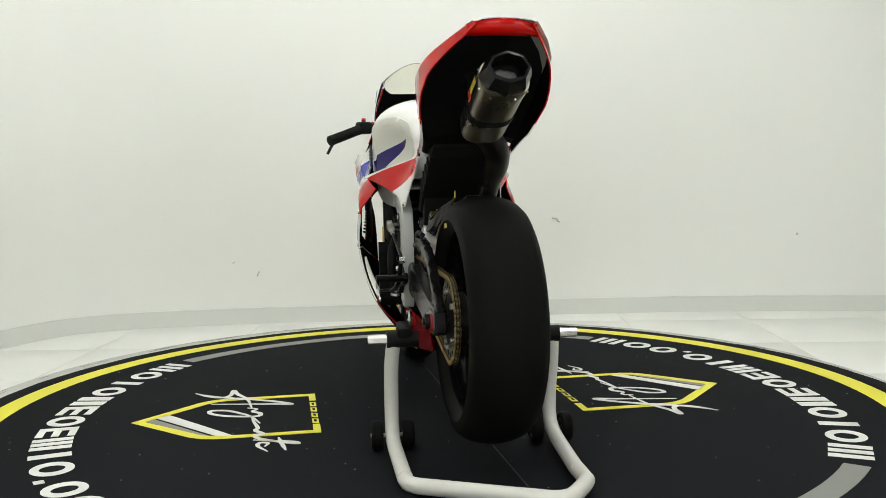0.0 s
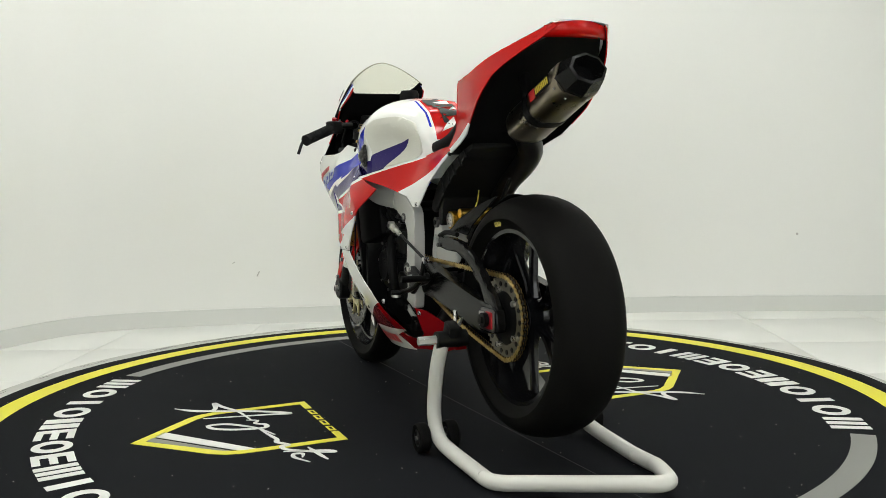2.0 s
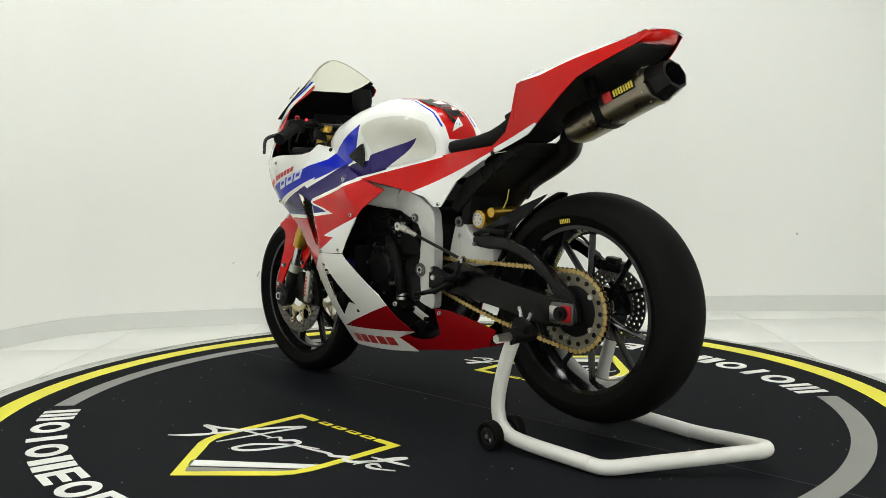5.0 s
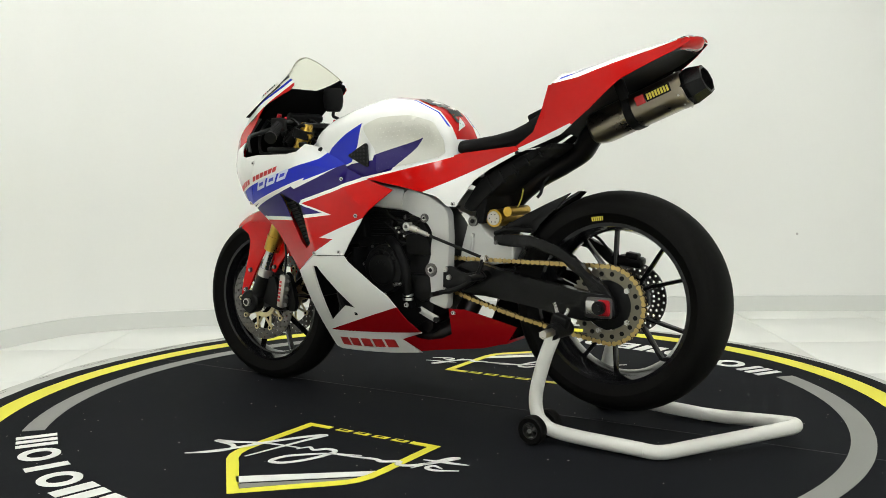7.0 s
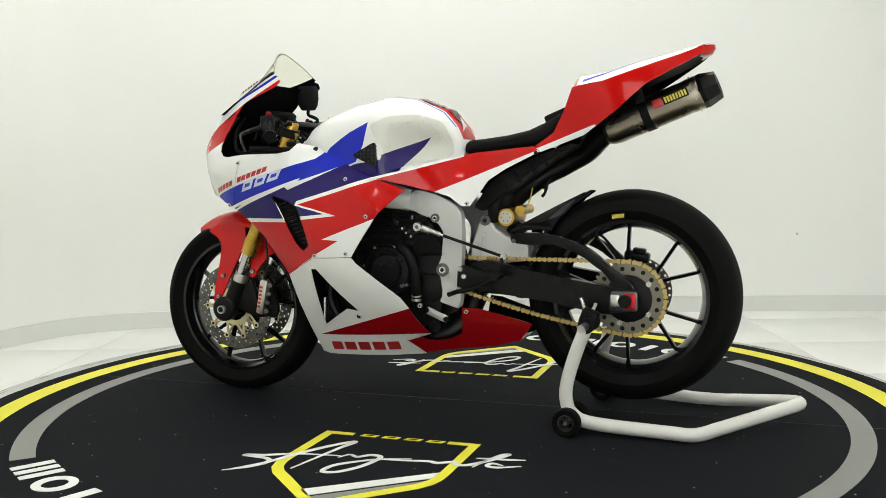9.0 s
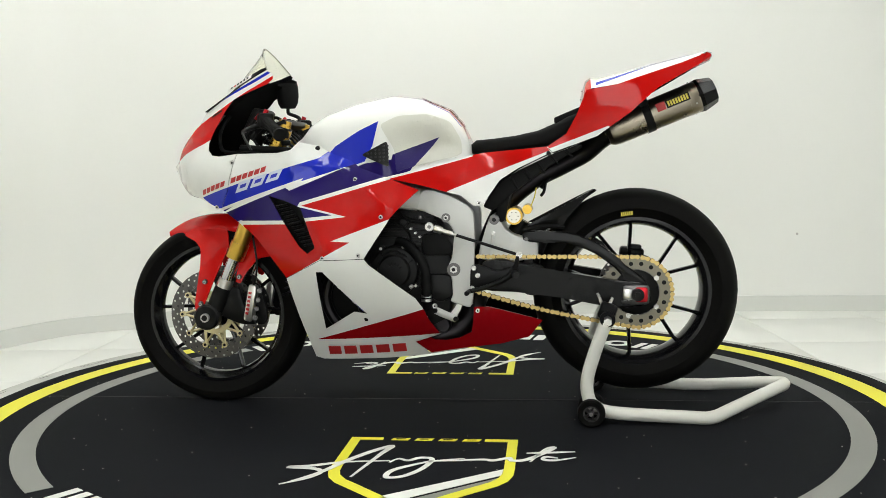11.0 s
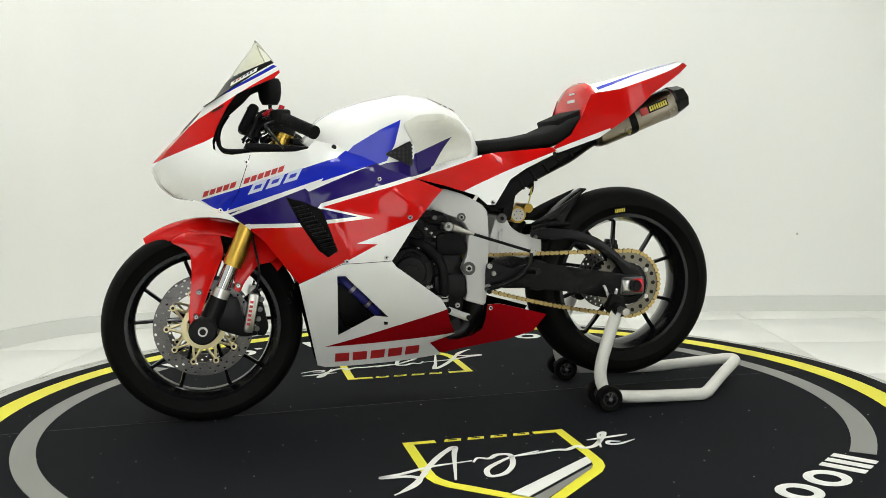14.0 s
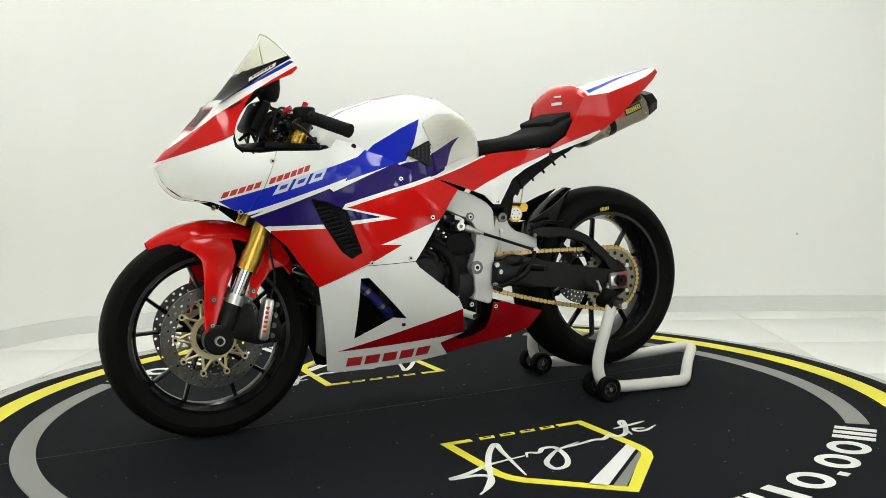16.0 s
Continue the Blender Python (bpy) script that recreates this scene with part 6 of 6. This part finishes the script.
def build_rearset(bike):
    b = bmesh.new()
    slab(b, rounded([(0.112, 0.47), (0.135, 0.475), (0.19, 0.452), (0.245, 0.465), (0.262, 0.445), (0.235, 0.428), (0.17, 0.415), (0.13, 0.385), (0.108, 0.395)], 3, 0.25), -0.168, -0.154, 0.003)
    rs = part("rearset_plate", b, "black", bike, "black rearset footrest hanger")
    for x, z in ((0.122, 0.463), (0.134, 0.440), (0.116, 0.400)):
        b = bmesh.new()
        rod(b, (x, -0.166, z), (x, -0.175, z), 0.0085, 0.0075, 12)
        part("bolt", b, "steel", rs)
    b = bmesh.new()
    rod(b, (0.245, -0.165, 0.447), (0.255, -0.250, 0.450), 0.011, 0.010, 14)
    part("foot_peg", b, "black", rs, "black knurled foot peg")
    b = bmesh.new()
    tube(b, [(0.258, -0.176, 0.500), (0.250, -0.178, 0.47), (0.225, -0.18, 0.435), (0.17, -0.184, 0.408), (0.105, -0.190, 0.392)], [0.006, 0.007, 0.009, 0.008, 0.007], 10, 6)
    part("shift_lever", b, "black", rs, "black gear lever")
    b = bmesh.new()
    rod(b, (0.108, -0.180, 0.392), (0.104, -0.225, 0.391), 0.0075, seg=12)
    part("toe_peg", b, "black", rs)
    # quickshifter rod
    p, q = Vector((-0.012, -0.178, 0.592)), Vector((0.262, -0.172, 0.503))
    d = (q - p)
    b = bmesh.new()
    rod(b, p + d * 0.30, p + d * 0.97, 0.0048, seg=12)
    sr = part("shift_rod", b, "black", bike, "black shift rod with a silver sensor")
    b = bmesh.new()
    rod(b, p + d * 0.05, p + d * 0.14, 0.0115, seg=16)
    rod(b, p + d * 0.14, p + d * 0.26, 0.0075, seg=14)
    rod(b, p + d * 0.26, p + d * 0.31, 0.004, seg=10)
    part("sensor", b, "caliper", sr, "silver shift sensor")
    b = bmesh.new()
    rod(b, p + Vector((0, -0.008, 0)), p + Vector((0, 0.008, 0)), 0.0135, seg=18)
    part("rod_end", b, "steel", sr)
    b = bmesh.new()
    rod(b, p + Vector((0, -0.0095, 0)), p + Vector((0, 0.03, 0)), 0.006, seg=6)
    part("bolt", b, "disc", sr)
    b = bmesh.new()
    rod(b, q + Vector((0, -0.008, 0)), q + Vector((0, 0.008, 0)), 0.010, seg=14)
    part("rod_end", b, "steel", sr)


def build_cockpit(bike):
    # upper and lower clamps, clip-ons, levers, clocks
    b = bmesh.new()
    box(b, (-0.505, 0, 0.912), (0.075, 0.26, 0.022), pose(0, 0, 0, 0, -23, 0), 0.008)
    part("top_clamp", b, "black", bike, "black top fork clamp")
    b = bmesh.new()
    box(b, (-0.585, 0, 0.735), (0.075, 0.26, 0.035), pose(0, 0, 0, 0, -23, 0), 0.008)
    part("lower_clamp", b, "black", bike)
    for side in (-1, 1):
        b = bmesh.new()
        rod(b, (-0.487, side * 0.108, 0.905), (-0.478, side * 0.108, 0.930), 0.024, 0.020, 18)
        part("fork_cap", b, "gold", bike, "gold fork cap")
        b = bmesh.new()
        rod(b, (-0.502, side * 0.108, 0.884), (-0.492, side * 0.108, 0.912), 0.036, seg=18)
        tube(b, [(-0.528, side * 0.14, 0.935), (-0.512, side * 0.205, 0.926), (-0.433, side * 0.332, 0.879)], 0.011, 12, 4)
        bar = part("clip_on", b, "black", bike, "black clip-on handlebar")
        d = Vector((0.072, side * 0.110, -0.042))
        p = Vector((-0.503, side * 0.225, 0.920))
        b = bmesh.new()
        rod(b, p, p + d, 0.0175, seg=20)
        grip = part("grip", b, "foam", bar, "black rubber grip")
        for k in range(9):
            b = bmesh.new()
            rod(b, p + d * (0.08 + 0.1 * k), p + d * (0.11 + 0.1 * k), 0.0187, seg=18)
            part("ridge", b, "foam", grip)
        b = bmesh.new()
        rod(b, p + d * 0.98, p + d * 1.06, 0.0195, seg=20)
        part("bar_end", b, "plastic", grip)
        b = bmesh.new()
        box(b, p - d * 0.12, (0.05, 0.045, 0.045), pose(0, 0, 0, 0, 0, 62 * side), 0.008)
        sw = part("switch_block", b, "plastic", bar, "black switch block")
        b = bmesh.new()
        rod(b, p - d * 0.12 + Vector((0.0, 0, 0.02)), p - d * 0.12 + Vector((0.006, 0, 0.034)), 0.008, seg=12)
        part("button", b, "redmetal", sw, "red button")
        b = bmesh.new()
        tube(b, [p + Vector((-0.02, 0, -0.008)), p + Vector((-0.052, side * 0.03, -0.022)), p + Vector((-0.045, side * 0.09, -0.04)), (-0.512, side * 0.348, 0.831)], [0.008, 0.008, 0.006, 0.0055], 10, 6, flat=0.6)
        part("lever", b, "black", bar, "black clutch or brake lever")
        b = bmesh.new()
        tube(b, [p + Vector((-0.03, side * -0.02, 0)), (-0.56, side * 0.14, 0.93), (-0.585, side * 0.09, 0.90), (-0.57, side * 0.05, 0.83)], 0.005, 8, 6)
        part("cable", b, "plastic", bike)
        # air duct tube inside the nose
        b = bmesh.new()
        tube(b, [(-0.66, side * 0.11, 0.95), (-0.685, side * 0.12, 0.91), (-0.692, side * 0.125, 0.87), (-0.675, side * 0.13, 0.835), (-0.60, side * 0.14, 0.832)], 0.006, 10, 6)
        part("stay_tube", b, "plastic", bike)
    b = bmesh.new()
    box(b, (-0.60, 0.0, 0.93), (0.032, 0.17, 0.095), pose(0, 0, 0, 0, 28, 0), 0.012)
    dash = part("instrument_panel", b, "plastic", bike, "black instrument panel")
    b = bmesh.new()
    rod(b, (-0.588, -0.02, 0.935), (-0.580, -0.02, 0.939), 0.035, seg=28)
    part("dial", b, "gloss", dash)
    b = bmesh.new()
    box(b, (-0.52, 0, 0.838), (0.19, 0.34, 0.022), pose(0, 0, 0, 0, 4, 0), 0.008)
    part("cockpit_tray", b, "plastic", bike, "black tray under the clamps")
    b = bmesh.new()
    rod(b, (-0.600, -0.06, 0.872), (-0.575, -0.06, 0.915), 0.030, seg=20)
    part("steering_damper", b, "black", bike)
    # black cup hung on the screen's rear edge, with its bracket
    b = bmesh.new()
    lathe(b, [(0.0, -0.04), (0.024, -0.04), (0.033, -0.025), (0.037, 0.0), (0.036, 0.03), (0.030, 0.042), (0.0, 0.042)], (-0.528, 0.09, 1.022), "z", 22)
    bmesh.ops.remove_doubles(b, verts=b.verts, dist=1e-5)
    cup = part("fluid_cup", b, "foam", bike, "black cloth-wrapped fluid cup")
    b = bmesh.new()
    tube(b, [(-0.528, 0.09, 0.985), (-0.525, 0.085, 0.965), (-0.50, 0.08, 0.955), (-0.485, 0.075, 0.945), (-0.49, 0.07, 0.93)], 0.006, 8, 5)
    part("bracket", b, "black", cup)
    b = bmesh.new()
    tube(b, [(-0.56, 0.02, 0.94), (-0.585, -0.02, 0.965), (-0.60, -0.06, 0.94), (-0.595, -0.085, 0.88), (-0.57, -0.09, 0.84)], 0.004, 8, 6)
    part("brake_hose", b, "plastic", bike)
    # looms and hoses crossing the clamps
    rnd = random.Random(5)
    for i in range(9):
        y = -0.16 + 0.04 * i
        b = bmesh.new()
        tube(b, [(-0.60 + rnd.uniform(-0.02, 0.02), y, 0.85 + rnd.uniform(0, 0.03)), (-0.57, y + rnd.uniform(-0.03, 0.03), 0.915 + rnd.uniform(-0.02, 0.025)), (-0.53, y * 0.8 + rnd.uniform(-0.03, 0.03), 0.925 + rnd.uniform(-0.01, 0.02)), (-0.47, y * 0.7, 0.868 + rnd.uniform(-0.01, 0.02)), (-0.44, y * 0.8, 0.845)], rnd.uniform(0.003, 0.0055), 8, 6)
        part("hose", b, "plastic", bike)
    for x, y, z in ((-0.555, -0.165, 0.935), (-0.545, -0.145, 0.94), (-0.56, 0.13, 0.94)):
        b = bmesh.new()
        rod(b, (x, y, z), (x + 0.012, y - 0.012, z + 0.010), 0.007, 0.006, 12)
        part("adjuster", b, "redmetal", bike, "red anodised adjuster")
    for side in (-1, 1):
        b = bmesh.new()
        tube(b, [(-0.555, side * 0.150, 0.928), (-0.535, side * 0.185, 0.930), (-0.522, side * 0.205, 0.932)], 0.0075, 10, 4)
        part("lever_perch", b, "steel", bike)
    # steering stem nut and small bits
    for x, y, z, r in ((-0.495, 0.0, 0.928, 0.018), (-0.52, -0.06, 0.925, 0.008), (-0.52, 0.06, 0.925, 0.008)):
        b = bmesh.new()
        rod(b, (x, y, z - 0.012), (x + 0.004, y, z + 0.008), r, seg=6)
        part("nut", b, "steel", bike)


def build_details(bike):
    build_engine(bike)
    build_rearset(bike)
    build_chain(bike)
    build_cockpit(bike)
    # black plate added between shock and tyre, in place of the deep shade there
    b = bmesh.new()
    slab(b, rounded([(0.185, 0.60), (0.20, 0.74), (0.30, 0.77), (0.32, 0.75), (0.235, 0.70), (0.215, 0.60)], 2, 0.2), -0.098, 0.098, 0.003)
    part("shade_filler", b, "plastic", bike, "black filler plate in place of deep shade")
    # dark shroud added behind the header pipes
    b = bmesh.new()
    slab(b, [(-0.415, 0.20), (-0.40, 0.52), (-0.19, 0.52), (-0.16, 0.26), (-0.20, 0.19)], -0.05, 0.05, 0.004)
    part("header_shroud", b, "black", bike, "black shroud behind the header pipes")
    # louvres behind the side vents
    for side in (-1, 1):
        b = bmesh.new()
        panel(b, [(-0.515, 0.70), (-0.45, 0.685), (-0.40, 0.66), (-0.35, 0.53), (-0.387, 0.505), (-0.42, 0.53), (-0.47, 0.61)], fair_w, side, 0.003, (), 0.03, -0.022)
        back = part("vent_backing", b, "plastic", bike, "black ribbed side vent")
        for k in range(12):
            t = (k + 0.7) / 12.6
            x0, z0 = -0.492 + (0.10) * t, 0.668 - 0.138 * t
            x1, z1 = x0 + 0.040, z0 + 0.008
            b = bmesh.new()
            tube(b, [(x0, side * (fair_w(x0, z0) - 0.012), z0), (x1, side * (fair_w(x1, z1) - 0.012), z1)], 0.0038, 8, 1)
            part("louvre", b, "black", back)
    # lettering on the bodywork as plain bars
    bar_row(bike, (-0.364, 0.172), (-0.092, 0.192), 0.030, 5, "reddecal", fair_w)
    bar_row(bike, (-0.742, 0.697), (-0.508, 0.771), 0.017, 12, "reddecal", fair_w, gaps=(5,), lean=0.006)
    for i in range(3):
        x = -0.612 + 0.050 * i
        z = 0.704 + 0.0148 * i
        decal(bike, [(x, z), (x + 0.040, z + 0.0118), (x + 0.058, z + 0.046), (x + 0.018, z + 0.034)], fair_w, "silverdecal")
        decal(bike, [(x + 0.016, z + 0.014), (x + 0.036, z + 0.020), (x + 0.042, z + 0.032), (x + 0.022, z + 0.026)], fair_w, M["bluedecal"], lift=0.0021)
    decal(bike, [(-0.650, 1.019), (-0.573, 1.063), (-0.570, 1.074), (-0.647, 1.030)], lambda x, z: 0.1500, "white", lift=0.002, label="small white sponsor plate beside the screen")
    for i in range(6):
        x = -0.640 + 0.0105 * i
        z = 1.0285 + 0.0060 * i
        decal(bike, [(x, z), (x + 0.006, z + 0.0034), (x + 0.007, z + 0.0085), (x + 0.001, z + 0.0051)], lambda x, z: 0.1500, "reddecal" if i == 1 else "black", lift=0.0032)
    decal(bike, [(-0.708, 0.940), (-0.672, 0.960), (-0.668, 0.968), (-0.704, 0.949)], fair_w, "black", lift=0.002)
    # body fasteners
    for x, z in ((-0.613, 0.798), (-0.147, 0.628), (-0.335, 0.503), (-0.22, 0.512), (-0.23, 0.742), (-0.69, 0.66), (0.13, 0.327), (0.005, 0.352)):
        screw(bike, x, z, fair_w)
    screw(bike, -0.357, 0.838, fair_w, 0.009, "black")
    screw(bike, 0.139, 0.662, tail_w)
    screw(bike, 0.352, 0.812, tail_w, 0.007, "black")
    # rear brake caliper and its hanger
    b = bmesh.new()
    box(b, (REAR.x + 0.000, 0.085, REAR.z + 0.108), (0.078, 0.042, 0.034), pose(0, 0, 0, 0, 8, 0), 0.009)
    box(b, (REAR.x + 0.010, 0.070, REAR.z + 0.126), (0.040, 0.030, 0.020), pose(0, 0, 0, 0, 8, 0), 0.005)
    part("rear_caliper", b, "black", bike, "black rear brake caliper")
    b = bmesh.new()
    tube(b, [(0.55, 0.10, 0.50), (0.50, 0.11, 0.55), (0.44, 0.11, 0.575), (0.33, 0.10, 0.57)], 0.0045, 8, 6)
    part("brake_hose", b, "plastic", bike)
    # pale tie hanging from the tray
    b = bmesh.new()
    tube(b, [(0.312, -0.02, 0.705), (0.305, -0.022, 0.672), (0.292, -0.03, 0.640)], 0.0022, 6, 4)
    part("cable_tie", b, "label", bike, "pale yellow cable tie")
    b = bmesh.new()
    tube(b, [(0.325, 0.06, 0.70), (0.35, 0.065, 0.735), (0.385, 0.07, 0.765)], 0.008, 8, 4)
    tube(b, [(0.34, 0.055, 0.715), (0.335, 0.05, 0.69), (0.325, 0.045, 0.675)], 0.005, 8, 4)
    part("pipe_spring", b, "black", bike)
    # seat-tray ribs
    for k in range(5):
        b = bmesh.new()
        x = 0.235 + 0.042 * k
        tube(b, [(x, -0.106, 0.742 + 0.020 * k), (x + 0.022, -0.107, 0.700 + 0.025 * k)], 0.004, 8, 1)
        part("rib", b, "plastic", bike)
    # black strips and bolts along the swingarm brace
    b = bmesh.new()
    tube(b, [(0.275, -0.13, 0.575), (0.33, -0.132, 0.588), (0.40, -0.130, 0.585)], 0.007, 8, 4)
    part("hose_guide", b, "plastic", bike)
    for x, y, z in ((0.283, -0.139, 0.548),):
        b = bmesh.new()
        rod(b, (x, y + 0.006, z), (x, y - 0.004, z), 0.0065, 0.006, 12)
        part("bolt", b, "disc", bike)
    # tank-top protector: dark, grey and red ragged strips at the rear of the tank
    rng = random.Random(9)
    for n in range(11):
        x0 = -0.045 + 0.0125 * n
        length = rng.uniform(0.007, 0.020)
        y0, y1 = sorted((rng.uniform(-0.055, 0.01), rng.uniform(-0.005, 0.055)))
        b = bmesh.new()
        rows = []
        slant = 0.03 if n % 2 else -0.03
        for i in range(4):
            row = []
            for k in range(6):
                x = min(x0 + length * i / 3 + slant * (k / 5 - 0.5) * (1 - i / 4), 0.105)
                y = y0 + (y1 - y0) * k / 5
                z = float(np.interp(x, TANK_X, TANK_TOP)) + 0.0022 + 0.0002 * n
                row.append(b.verts.new((x, y, z - 0.055 * abs(y / 0.2) ** 2.2)))
            rows.append(row)
        for A, B in zip(rows, rows[1:]):
            for k in range(5):
                b.faces.new((A[k], A[k + 1], B[k + 1], B[k]))
        part("tank_pad_strip", b, ("carbon", "carbon", "white", "carbon")[n % 4], bike, "ragged dark strip of the tank protector", sharp=1.2)
    # clips, wires and hose ends seen in the cockpit and behind the frame
    rng = random.Random(12)
    for n in range(12):
        x, y, z = rng.uniform(-0.56, -0.43), rng.uniform(-0.16, 0.16), rng.uniform(0.85, 0.90)
        b = bmesh.new()
        box(b, (x, y, z), (rng.uniform(0.012, 0.03), rng.uniform(0.012, 0.03), rng.uniform(0.01, 0.025)), pose(0, 0, 0, rng.uniform(-30, 30), rng.uniform(-30, 30), rng.uniform(0, 90)), 0.003)
        part("connector", b, ("plastic", "black", "steel", "plastic")[n % 4], bike)
    for n in range(7):
        y = rng.uniform(-0.14, 0.14)
        b = bmesh.new()
        tube(b, [(-0.59, y, 0.89), (-0.55, y * 0.8, 0.925 + rng.uniform(-0.02, 0.01)), (-0.50, y * 0.6, 0.90), (-0.46, y * 0.5, 0.87)], 0.0035, 6, 5)
        part("wire", b, "plastic", bike)
    for n in range(9):
        x, z = rng.uniform(-0.10, 0.0), rng.uniform(0.50, 0.65)
        b = bmesh.new()
        box(b, (x, -0.13 - rng.uniform(0, 0.015), z), (rng.uniform(0.012, 0.03), 0.02, rng.uniform(0.01, 0.02)), pose(0, 0, 0, 0, rng.uniform(-40, 40), 0), 0.003)
        part("connector", b, ("plastic", "case", "disc")[n % 3], bike)


# ---- build ----
build_room()
build_ceiling_lights()
build_deck()
turntable = build_turntable()
bike = empty("motorcycle", "red, white and blue faired racing motorcycle on slick tyres", "motorcycle")
build_wheels(bike)
build_bodywork(bike)
build_screen(bike)
build_tank(bike)
build_seat(bike)
build_chassis(bike)
build_exhaust(bike)
build_front_end(bike)
build_details(bike)
stand = build_stand()


def motions():
    """The turntable turns evenly, with the motorcycle and its stand on it."""
    rate = 6.657
    times = [float(t) for t in range(0, 17)]
    lean = pose(0, 0.014, 0, 0, 0, 2.6)
    for thing, m in ((turntable, Matrix()), (bike, lean), (stand, Matrix())):
        walk(thing, [(t, pose(0, 0, 0, 0, 0, rate * (t - 12.0) - 3.292) @ m) for t in times])


motions()
